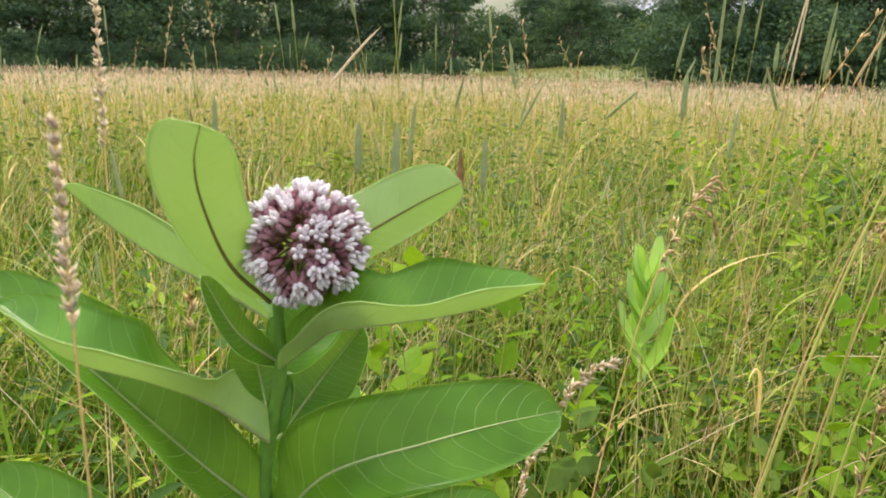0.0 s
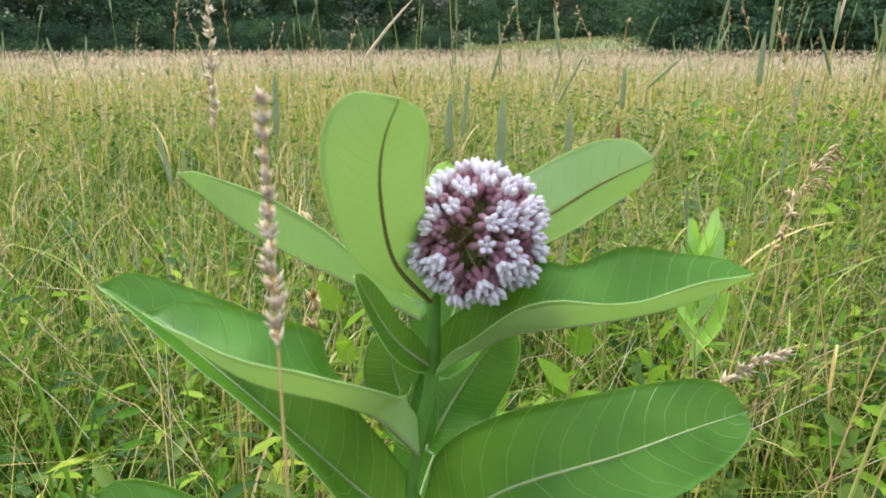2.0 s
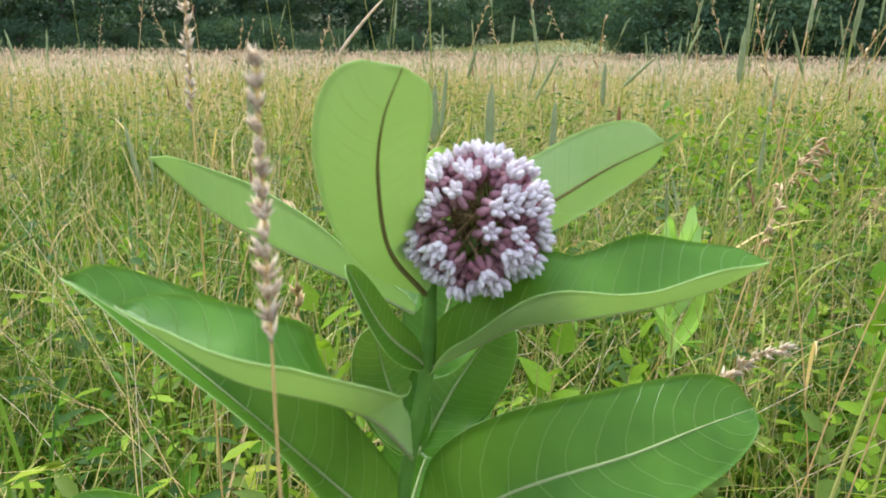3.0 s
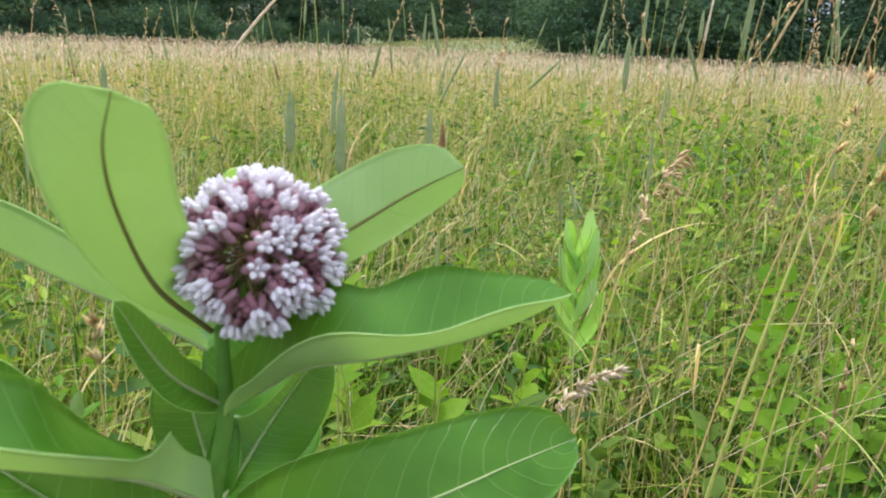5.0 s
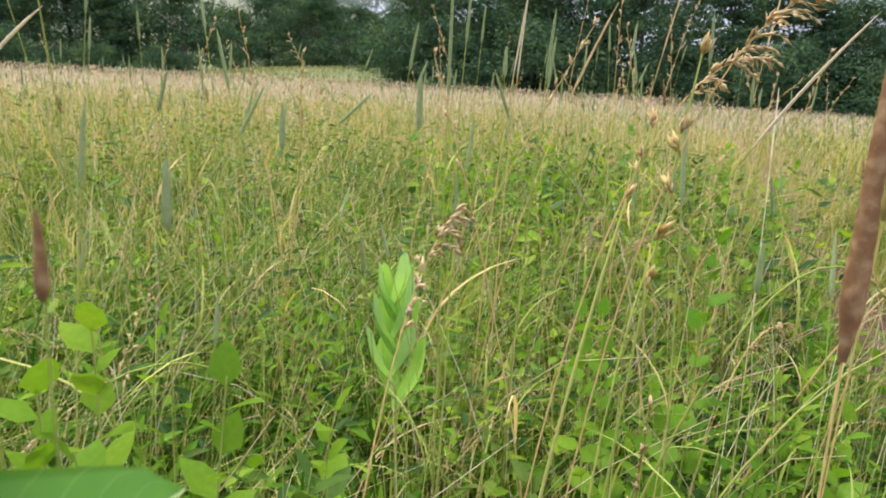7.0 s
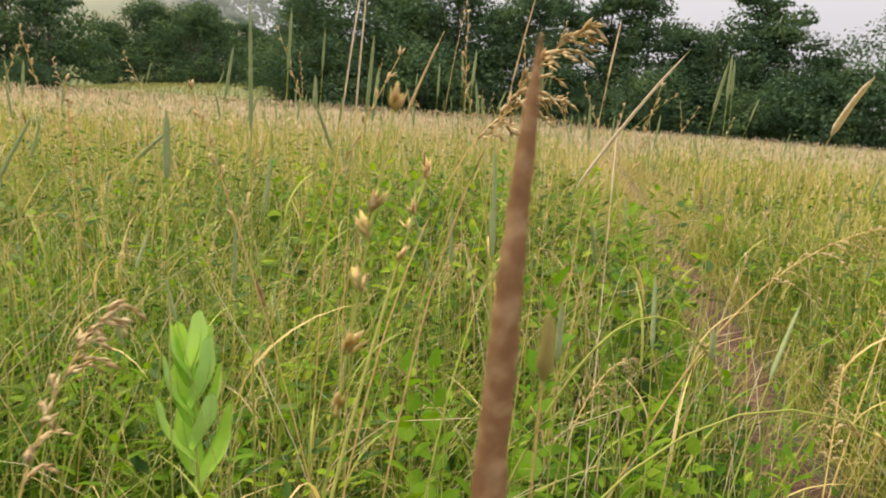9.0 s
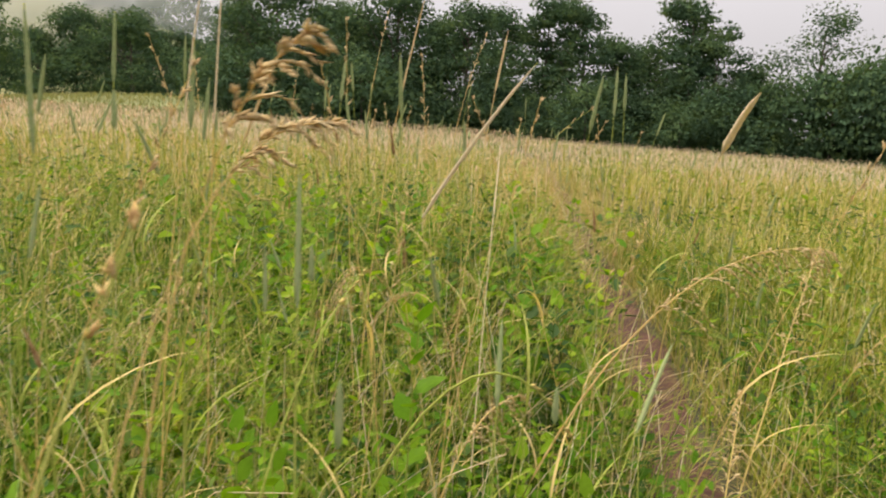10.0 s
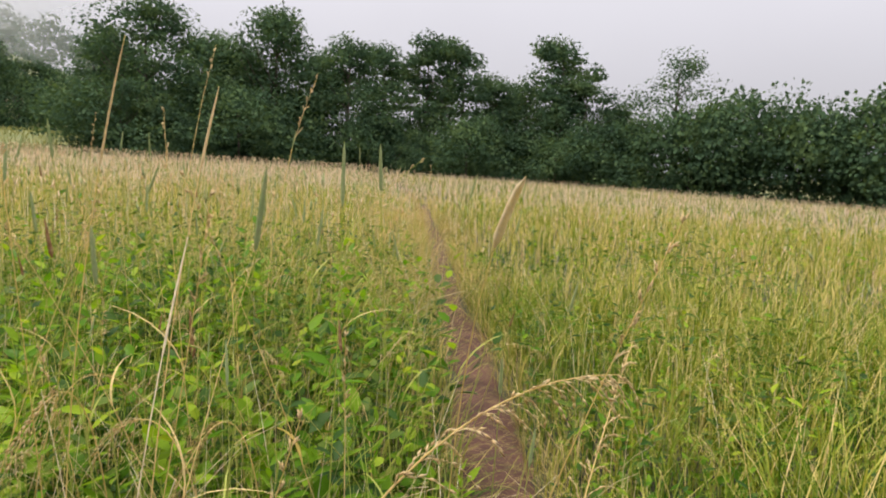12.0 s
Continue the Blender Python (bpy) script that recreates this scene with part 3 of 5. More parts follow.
for b, r, el in [(-63.2, 62, 4.6), (-66.5, 60, 5.2), (-69.0, 60, 5.9), (-71.6, 61, 6.4), (-74.3, 62, 4.6), (-77.2, 62, 5.5), (-80, 60, 6.2), (-84, 60, 6.5), (-89, 62, 6)]:
    gz = spot(b, r)[2]
    stand(low_bush, b, r, (r * math.tan(radians(el)) + 1.3 - gz) / 5.3, row.uniform(0, 360), 0.85)
for i in range(32):
    stand(low_bush, -19 - i * 1.36 + row.uniform(-0.8, 0.8), row.uniform(60, 69), row.uniform(0.55, 1.25), row.uniform(0, 360), 1.0)
for i in range(17):
    b = 46 - i * 3.0
    stand(protos[row.randrange(4)], b + row.uniform(-1, 1), row.uniform(72, 86), row.uniform(0.95, 1.35), row.uniform(0, 360), 1.0)
    stand(low_bush, b + row.uniform(-1, 1), row.uniform(66, 70), row.uniform(0.5, 0.8), row.uniform(0, 360), 1.0)
for i in range(9):
    b = -6 - i * 2.0
    stand(protos[row.randrange(4)], b + row.uniform(-0.6, 0.6), row.uniform(128, 145), row.uniform(1.0, 1.4), row.uniform(0, 360), 1.1)
for p in protos + [thin, low_bush]:
    p.matrix_world = Matrix.Translation((*spot(70 + 6 * protos.index(p) if p in protos else (96 if p is thin else 64), 80),))


def far_wood():
    g = np.random.default_rng(9)
    out = []
    tv, tt = crown(77, 14, 9, 22, 20, 1.4, 0.05)
    n = 160
    b = np.radians(g.uniform(-34, 75, n))
    r = np.sqrt(g.uniform(150 ** 2, 330 ** 2, n))
    x, y = -np.sin(b) * r, np.cos(b) * r
    z = height(x, y)
    for i in range(n):
        s, a = g.uniform(0.8, 1.3), g.uniform(0, 6.28)
        c, d = math.cos(a) * s, math.sin(a) * s
        v = tv @ np.array([[c, d, 0], [-d, c, 0], [0, 0, s]])
        out.append((v + np.array([x[i], y[i], z[i]]), tt))
    return join(*out)


stuff("far_wood", far_wood(), M_FARTREE, "misty wooded hillside far behind the meadow", "woods")

# Two curved sheets stand in for misty air before the far wood.
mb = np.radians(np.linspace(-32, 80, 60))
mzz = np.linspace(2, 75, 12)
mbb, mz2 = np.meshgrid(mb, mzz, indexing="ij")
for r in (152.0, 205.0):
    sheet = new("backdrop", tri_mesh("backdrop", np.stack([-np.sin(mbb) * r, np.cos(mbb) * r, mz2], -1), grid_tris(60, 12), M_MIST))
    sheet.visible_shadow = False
    tagged(sheet, "see-through sheet painted as low grey mist before the wooded hillside", "mist", kind="structure")


def hill_grass(count):
    x, y = spread(count, 62, 128, -34, 6)
    n = len(x)
    return ribbons(np.stack([x, y, height(x, y)], -1), rng.uniform(0, 6.28, n), rng.uniform(0.25, 0.7, n), rng.uniform(0, 0.6, n), rng.uniform(0.08, 0.2, n), 2)


stuff("hill_grass", hill_grass(14000), M_HILLGRASS, "pale green grass of the rise behind the meadow", "grass")



# ---- seed stalks, weeds and the milkweed ----
def bez(p0, p1, p2, k):
    t = np.linspace(0, 1, k)[:, None]
    p0, p1, p2 = map(np.asarray, (p0, p1, p2))
    return (1 - t) ** 2 * p0 + 2 * t * (1 - t) * p1 + t * t * p2


def spike_head(c, r, g, sides=9, rough=0.25, hairs=0, taper=0.5):
    """A dense cylindrical head along the line c, knobbly with florets and short hairs."""
    k = len(c)
    t = np.linspace(0, 1, k)
    prof = r * np.minimum(1, 6 * t + 0.3) * np.minimum(1, 5 * (1 - t) + 0.2) * (1.08 - taper * t ** (1.2 if taper > 0.6 else 2))
    v, tr = tubes(c[None], prof[None], sides)
    mid = np.repeat(c, sides, axis=0)
    v = mid + (v - mid) * g.uniform(1 - rough, 1 + rough, (len(v), 1))
    out = [(v, tr)]
    if hairs:
        i = g.integers(0, k - 1, hairs)
        d = g.normal(0, 1, (hairs, 3))
        d /= np.linalg.norm(d, axis=1, keepdims=True)
        tan = c[np.minimum(i + 1, k - 1)] - c[i]
        tan /= np.linalg.norm(tan, axis=1, keepdims=True) + 1e-9
        out.append(placed(SPIKE_V, SPIKE_T, c[i] + d * prof[i][:, None] * 0.7, d + tan * 1.2, np.cross(d, tan) + 1e-3, g.uniform(0.5, 1.4, hairs) * np.maximum(prof[i], r * 0.45) * 0.45))
    return join(*out)


def panicle_head(c, spikelets, length, size, g, droop=0.6, branch=0.03):
    """A seed head: fingers that leave the line c and hang over, each thick with overlapping pointed spikelets."""
    k = len(c)
    fingers = max(5, spikelets // 8)
    o, xa, lines = [], [], []
    for j in range(fingers):
        i = min(k - 1, int((j + g.uniform(0, 1)) / fingers * k))
        tan = c[min(i + 1, k - 1)] - c[max(i - 1, 0)]
        tan /= np.linalg.norm(tan) + 1e-9
        d = g.normal(0, 1, 3)
        d -= tan * d.dot(tan)
        d /= np.linalg.norm(d) + 1e-9
        reach = branch * g.uniform(0.6, 1.15) * (1.2 - 0.75 * i / k)
        q = np.linspace(0, 1, 8)[:, None]
        line = c[i] + (tan * 0.85 + d * 0.45) * reach * q + np.array([0, 0, -1.0]) * droop * reach * 0.75 * q ** 2
        lines.append(line)
        for n in range(1, 8):
            ft = line[n] - line[n - 1]
            ft /= np.linalg.norm(ft) + 1e-9
            o.append(line[n] - ft * size * 0.35)
            xa.append(ft + g.normal(0, 0.22, 3))
    tw = tubes(np.array(lines), np.full((len(lines), 8), size * 0.035), 3)
    o, xa = np.array(o), np.array(xa)
    return join(tw, placed(SPIKE_V * np.array([1, 1.5, 1.5]), SPIKE_T, o, xa, g.normal(0, 1, (len(o), 3)), size * g.uniform(0.7, 1.2, len(o))))


def stalk(name, p0, p1, p2, r, head, share, label, group, seed, mats, head_r=0.005, spikelets=60, size=0.012, droop=0.5, branch=0.03, blades=2, hairs=160, category="grass stalk"):
    """One seed stalk from its foot p0 bending by p1 to its tip p2: stem, seed head and a leaf blade or two. Points are relative to the foot."""
    g = np.random.default_rng(seed)
    p0, p1, p2 = (np.asarray(p, float) for p in (p0, p1, p2))
    ob = thing(name, tuple(p0), label, category, group)
    c = bez(p0 * 0, p1 - p0, p2 - p0, 18)
    t = np.linspace(0, 1, 18)
    child("stem", tri_mesh("stem", *tubes(c[None], (r * (1.15 - 0.75 * t))[None], 5), mats[0]), ob)
    hc = bez(p0 * 0, p1 - p0, p2 - p0, 160)[int(160 * (1 - share)):]
    if head == "spike":
        hv = spike_head(hc[:: max(1, len(hc) // 26)], head_r, g, rough=0.12, hairs=hairs, taper=0.8 if mats[1] is M_BROWN else 0.5)
    else:
        hv = panicle_head(hc, spikelets, share, size, g, droop, branch)
    child("seed_head", tri_mesh("seed_head", *hv, mats[1]), ob)
    for i in range(blades):
        b = c[int(3 + 4 * i + g.integers(0, 3))]
        child("blade", tri_mesh("blade", *ribbons(b[None], g.uniform(0, 6.28, 1), np.array([g.uniform(0.12, 0.22)]), g.uniform(0.5, 1.2, 1), np.array([0.006]), 7, 0.2, np.array([0.3])), mats[0]), ob)
    return ob


def gz(x, y):
    return float(height(x, y))


# individual stalks beside the walk
STRAW, TANM, GREENM, BROWNM = (M_STRAW, M_TAN), (M_STRAW, M_TAN), (M_STEM, M_BLUE), (M_STRAW, M_BROWN)
stalk("brown_grass_stalk", (0.298, 0.359, gz(0.3, 0.35)), (0.3081, 0.3663, 1.0827), (0.3600, 0.4017, 1.2651), 0.0010, "spike", 0.27, "dry stalk with a dense dark brown seed spike", "brown stalks", 1, BROWNM, 0.0050, blades=1, hairs=900)
stalk("brown_grass_stalk", (0.346, 0.417, gz(0.3, 0.35)), (0.356, 0.407, 0.85), (0.3661, 0.3970, 1.1834), 0.0009, "spike", 0.035, "shorter dry stalk with a tan-tipped brown spike", "brown stalks", 2, (M_STRAW, M_RUST), 0.0026, blades=1, hairs=300)
stalk("dock_stalk", (0.01, 0.44, gz(0.01, 0.44)), (0.014, 0.44, 0.8), (0.021, 0.452, 1.174), 0.0012, "spike", 0.045, "upright stalk with a dark reddish brown spike", "brown stalks", 3, (M_STEM, M_BROWN), 0.0027, blades=1, hairs=300)
stalk("pale_grass_stalk", (-0.118, 0.26, gz(-0.118, 0.26)), (-0.142, 0.27, 0.75), (-0.13, 0.279, 1.194), 0.0011, "panicle", 0.085, "pale straw stalk with a slim pinkish seed head", "pale stalks", 4, (M_STRAW, M_PALE), spikelets=300, size=0.0056, droop=0.03, branch=0.0042, blades=0)
stalk("pale_grass_stalk", (-0.21, 0.43, gz(-0.2, 0.42)), (-0.212, 0.44, 0.8), (-0.199, 0.46, 1.262), 0.0011, "panicle", 0.10, "pale straw stalk with a slim seed head", "pale stalks", 5, (M_STRAW, M_PALE), spikelets=300, size=0.0056, droop=0.03, branch=0.0042, blades=0)
stalk("pale_grass_stalk", (-0.16, 0.43, gz(-0.2, 0.42)), (-0.165, 0.44, 0.6), (-0.152, 0.45, 1.12), 0.0010, "panicle", 0.08, "pale bare straw stalk", "pale stalks", 55, (M_STRAW, M_TAN), spikelets=14, size=0.010, droop=0.0, branch=0.005, blades=0)
stalk("pale_grass_stalk", (-0.16, 0.24, gz(-0.2, 0.24)), (-0.165, 0.25, 0.6), (-0.176, 0.255, 1.052), 0.0011, "panicle", 0.08, "short pale straw stalk with a blunt seed head", "pale stalks", 6, (M_STRAW, M_PALE), spikelets=300, size=0.0056, droop=0.03, branch=0.0042, blades=0)
stalk("arched_grass_stalk", (0.28, 0.68, gz(0.3, 0.7)), (0.52, 0.61, 1.36), (0.86, 0.42, 0.93), 0.0014, "panicle", 0.20, "yellow-green grass stalk bent over in a long arch", "arched stalks", 7, (M_STEM, M_STRAW), spikelets=40, size=0.012, droop=0.3, branch=0.012, blades=0)
stalk("yellow_grass_stalk", (0.26, 0.50, gz(0.25, 0.5)), (0.27, 0.52, 0.75), (0.39, 0.55, 1.245), 0.0016, "panicle", 0.16, "stout yellow-green grass stalk leaning over", "arched stalks", 8, (M_STEM, M_STRAW), spikelets=50, size=0.014, droop=0.2, branch=0.012, blades=1)
stalk("drooping_grass_stalk", (0.44, 0.95, gz(0.44, 0.95)), (0.50, 0.86, 1.30), (0.70, 0.78, 1.262), 0.0013, "panicle", 0.22, "tan drooping panicle on a thin bent stalk", "drooping panicles", 9, TANM, spikelets=140, size=0.013, droop=0.8, branch=0.04, blades=1)
stalk("drooping_grass_stalk", (0.50, 0.92, gz(0.5, 0.9)), (0.52, 0.82, 1.25), (0.62, 0.66, 1.315), 0.0013, "panicle", 0.20, "tan drooping panicle on a thin bent stalk", "drooping panicles", 10, TANM, spikelets=130, size=0.013, droop=0.7, branch=0.04, blades=1)
stalk("drooping_grass_stalk", (0.10, 0.62, gz(0.1, 0.6)), (0.15, 0.62, 1.05), (0.27, 0.66, 1.13), 0.0012, "panicle", 0.24, "tan drooping panicle on a thin bent stalk", "drooping panicles", 11, TANM, spikelets=120, size=0.011, droop=0.9, branch=0.032, blades=1)
stalk("pink_grass_stalk", (1.98, 1.36, gz(1.98, 1.36)), (1.96, 1.32, 1.10), (1.80, 1.02, 1.36), 0.0016, "spike", 0.19, "leaning straw stalk with a soft pinkish tan spike", "brown stalks", 12, (M_STRAW, M_PALE), 0.0075, blades=1, hairs=420)
stalk("arching_panicle_stalk", (1.20, 1.26, gz(1.2, 1.26)), (1.45, 1.12, 1.10), (1.92, 0.90, 1.04), 0.0026, "panicle", 0.42, "golden panicle arching over the footpath with drooping branches", "drooping panicles", 13, (M_STRAW, M_TAN), spikelets=230, size=0.016, droop=1.0, branch=0.10, blades=2)
stalk("arching_panicle_stalk", (1.62, 0.95, gz(1.62, 0.95)), (1.85, 0.95, 0.75), (2.35, 1.10, 0.98), 0.0024, "panicle", 0.40, "golden panicle leaning out over the footpath", "drooping panicles", 14, (M_STRAW, M_TAN), spikelets=200, size=0.016, droop=0.7, branch=0.09, blades=2)
stalk("arching_panicle_stalk", (1.50, 0.85, gz(1.5, 0.85)), (1.62, 0.90, 0.60), (1.95, 1.06, 0.66), 0.0022, "panicle", 0.45, "golden panicle leaning out over the footpath", "drooping panicles", 15, (M_STRAW, M_TAN), spikelets=180, size=0.015, droop=1.0, branch=0.085, blades=2)
stalk("arching_panicle_stalk", (0.98, 1.12, gz(1, 1.1)), (1.05, 1.15, 0.80), (1.36, 1.22, 0.72), 0.0022, "panicle", 0.40, "tan weeping panicle bent over among the weeds", "drooping panicles", 16, (M_STRAW, M_TAN), spikelets=200, size=0.014, droop=1.2, branch=0.085, blades=1)
stalk("tall_grass_stalk", (2.95, 3.75, gz(3, 3.75)), (3.0, 3.78, 1.2), (3.38, 3.82, 1.90), 0.0030, "panicle", 0.26, "tall stalk with a slim tan head above the sward", "tall stalks", 17, (M_STRAW, M_TAN), spikelets=90, size=0.018, droop=0.0, branch=0.04, blades=1)
stalk("tall_grass_stalk", (2.78, 4.55, gz(2.8, 4.5)), (2.86, 4.65, 1.2), (3.30, 4.94, 2.20), 0.0030, "panicle", 0.12, "tall bare straw stalk above the sward", "tall stalks", 18, (M_STRAW, M_TAN), spikelets=26, size=0.026, droop=0.0, branch=0.02, blades=1)
stalk("tall_grass_stalk", (2.75, 3.35, gz(2.7, 3.3)), (2.85, 3.2, 0.95), (3.25, 2.72, 1.42), 0.0026, "panicle", 0.34, "tall stalk with a feathery pale head", "tall stalks", 19, (M_STEM, M_TAN), spikelets=110, size=0.016, droop=0.1, branch=0.05, blades=1)
stalk("fallen_grass_stalk", (0.011, 0.548, gz(0.04, 0.53)), (0.033, 0.536, 0.976), (0.124, 0.440, 1.036), 0.0012, "panicle", 0.42, "pale fallen panicle lying across the weeds", "drooping panicles", 20, (M_STRAW, M_PALE), spikelets=320, size=0.008, droop=0.1, branch=0.010, blades=0)
stalk("rusty_grass_stalk", (0.40, 0.62, gz(0.4, 0.6)), (0.41, 0.62, 0.6), (0.445, 0.625, 0.95), 0.0016, "panicle", 0.22, "rusty brown stalk with a ragged tan head", "brown stalks", 21, (M_BROWN, M_TAN), spikelets=80, size=0.010, droop=0.3, branch=0.012, blades=0)
for i, (x, y, z) in enumerate([(-0.066, 0.64, 1.18), (-0.027, 0.58, 1.182), (0.679, 0.713, 1.06), (0.942, 0.72, 0.995), (0.06, 0.75, 1.16), (0.35, 0.95, 1.24), (0.62, 1.25, 1.30), (0.2, 1.05, 1.2), (-0.25, 0.8, 1.2), (0.78, 0.98, 1.12)]):
    stalk("timothy_stalk", (x - 0.03, y, gz(x, y)), (x - 0.02, y, z * 0.6), (x, y + 0.02, z), 0.0012, "spike", 0.055 + 0.01 * (i % 3), "green stalk with a blue-green cylindrical timothy head", "timothy", 60 + i, GREENM, 0.0036, blades=2, hairs=200)

stalk("brown_grass_stalk", (-0.053, 0.094, gz(-0.06, 0.09)), (-0.0610, 0.1000, 1.1493), (-0.0382, 0.1000, 1.1951), 0.0009, "spike", 0.09, "dry stalk with a slender ragged brown seed head", "brown stalks", 77, (M_STRAW, M_RUST), 0.0015, blades=0, hairs=420)



def leaning(name, tip, low, r, head, share, label, group, seed, mats, **more):
    """A stalk whose upper part runs from low to tip and whose foot stands farther down the same line."""
    tip, low = np.array(tip), np.array(low)
    d = low - tip
    k = min((tip[2] * 0.42) / max(-d[2], 0.02), 0.42 / max(math.hypot(d[0], d[1]), 0.01))
    p1 = tip + d * k
    foot = p1 + (low - tip) * 0.1
    stalk(name, (foot[0], foot[1], gz(foot[0], foot[1]) - 0.01), tuple(p1), tuple(tip), r, head, share, label, group, seed, mats, **more)


SLIM = "slim pale straw stalk rising above the meadow"
leaning("pale_grass_stalk", (0.915, 1.716, 1.541), (0.899, 1.738, 1.299), 0.0022, "spike", 0.22, SLIM, "pale stalks", 201, (M_STRAW, M_PALE), head_r=0.0022, blades=1, hairs=420)
leaning("pale_grass_stalk", (0.82, 1.534, 1.508), (0.757, 1.549, 1.136), 0.0020, "spike", 0.2, SLIM, "pale stalks", 202, (M_STRAW, M_PALE), head_r=0.0019, blades=1, hairs=420)
leaning("pale_grass_stalk", (1.485, 1.797, 1.616), (1.437, 1.855, 1.337), 0.0020, "spike", 0.2, SLIM, "pale stalks", 203, (M_STRAW, M_TAN), head_r=0.0023, blades=1, hairs=420)
leaning("tan_grass_stalk", (1.547, 1.531, 1.505), (1.347, 1.479, 0.855), 0.0017, "spike", 0.12, "leaning straw stalk with a rough tan spike", "tan stalks", 204, (M_STRAW, M_TAN), head_r=0.0024, blades=1, hairs=600)
leaning("pale_grass_stalk", (1.419, 1.391, 1.25), (1.166, 1.152, 0.74), 0.0018, "spike", 0.16, "thin pale straw stalk leaning over the weeds", "pale stalks", 205, (M_PALE, M_PALE), head_r=0.0018, blades=0, hairs=300)
TIM = "green stalk with a blue-green cylindrical timothy head"
leaning("timothy_stalk", (0.741, 0.947, 1.213), (0.719, 0.908, 1.048), 0.0018, "spike", 0.14, TIM, "timothy", 206, GREENM, head_r=0.0033, blades=1, hairs=400)
leaning("timothy_stalk", (0.964, 0.857, 1.037), (0.931, 0.822, 0.938), 0.0016, "spike", 0.11, TIM, "timothy", 207, GREENM, head_r=0.0033, blades=1, hairs=400)
leaning("timothy_stalk", (1.232, 0.796, 0.978), (1.136, 0.77, 0.901), 0.0016, "spike", 0.14, TIM, "timothy", 208, GREENM, head_r=0.0033, blades=1, hairs=400)
leaning("leaning_grass_stem", (0.952, 1.163, 1.045), (0.672, 0.98, 0.945), 0.0024, "panicle", 0.12, "bright yellow-green stem leaning across the meadow", "arched stalks", 209, (M_STEM, M_STRAW), spikelets=14, size=0.014, droop=0.0, branch=0.012, blades=1)
stalk("arched_grass_stalk", (0.60, 1.0, gz(0.6, 1.0)), (0.80, 0.84, 1.30), (1.005, 0.76, 0.90), 0.0026, "panicle", 0.16, "yellow-green grass stalk bent over in a long arch", "arched stalks", 210, (M_STEM, M_STRAW), spikelets=24, size=0.012, droop=0.3, branch=0.012, blades=0)
leaning("yellow_grass_stalk", (0.547, 0.774, 1.206), (0.364, 0.705, 0.832), 0.0030, "panicle", 0.10, "stout yellow-green grass stalk leaning over", "arched stalks", 211, (M_STEM, M_STRAW), spikelets=20, size=0.014, droop=0.2, branch=0.012, blades=1)
leaning("timothy_stalk", (0.527, 1.296, 1.40), (0.525, 1.306, 1.153), 0.0024, "spike", 0.16, TIM, "timothy", 212, GREENM, head_r=0.0033, blades=2, hairs=420)
leaning("timothy_stalk", (0.679, 1.553, 1.44), (0.665, 1.57, 1.2), 0.0020, "spike", 0.1, TIM, "timothy", 213, GREENM, head_r=0.0033, blades=2, hairs=250)
leaning("timothy_stalk", (0.736, 1.301, 1.373), (0.727, 1.318, 1.206), 0.0020, "spike", 0.11, TIM, "timothy", 214, GREENM, head_r=0.0033, blades=2, hairs=420)
leaning("timothy_stalk", (0.775, 1.36, 1.33), (0.755, 1.36, 1.18), 0.0018, "spike", 0.09, TIM, "timothy", 215, GREENM, head_r=0.0033, blades=2, hairs=420)
leaning("tan_grass_stalk", (0.885, 1.319, 1.396), (0.83, 1.372, 1.241), 0.0018, "spike", 0.15, "leaning straw stalk with a rough tan spike", "tan stalks", 216, (M_STRAW, M_TAN), head_r=0.0024, blades=1, hairs=600)
leaning("pale_grass_stalk", (1.034, 0.893, 1.348), (0.968, 0.989, 1.208), 0.0016, "spike", 0.2, "pale green stalk bowing over the footpath", "pale stalks", 217, (M_STEM, M_PALE), head_r=0.0026, blades=1, hairs=420)
leaning("timothy_stalk", (0.578, 1.601, 1.365), (0.562, 1.614, 1.27), 0.0016, "spike", 0.09, TIM, "timothy", 218, GREENM, head_r=0.0033, blades=2, hairs=240)
leaning("timothy_stalk", (-0.026, 1.095, 1.195), (-0.047, 1.074, 1.03), 0.0018, "spike", 0.10, TIM, "timothy", 219, GREENM, head_r=0.0033, blades=2, hairs=420)
leaning("pale_grass_stalk", (-0.112, 1.482, 1.337), (-0.175, 1.476, 1.277), 0.0016, "spike", 0.14, "pale stalk leaning over the meadow", "pale stalks", 220, (M_STRAW, M_PALE), head_r=0.0030, blades=1, hairs=420)
leaning("timothy_stalk", (0.235, 1.489, 1.224), (0.165, 1.491, 1.099), 0.0016, "spike", 0.10, TIM, "timothy", 221, GREENM, head_r=0.0033, blades=2, hairs=240)
leaning("timothy_stalk", (0.458, 1.543, 1.214), (0.39, 1.56, 1.155), 0.0016, "spike", 0.09, TIM, "timothy", 222, GREENM, head_r=0.0033, blades=2, hairs=240)

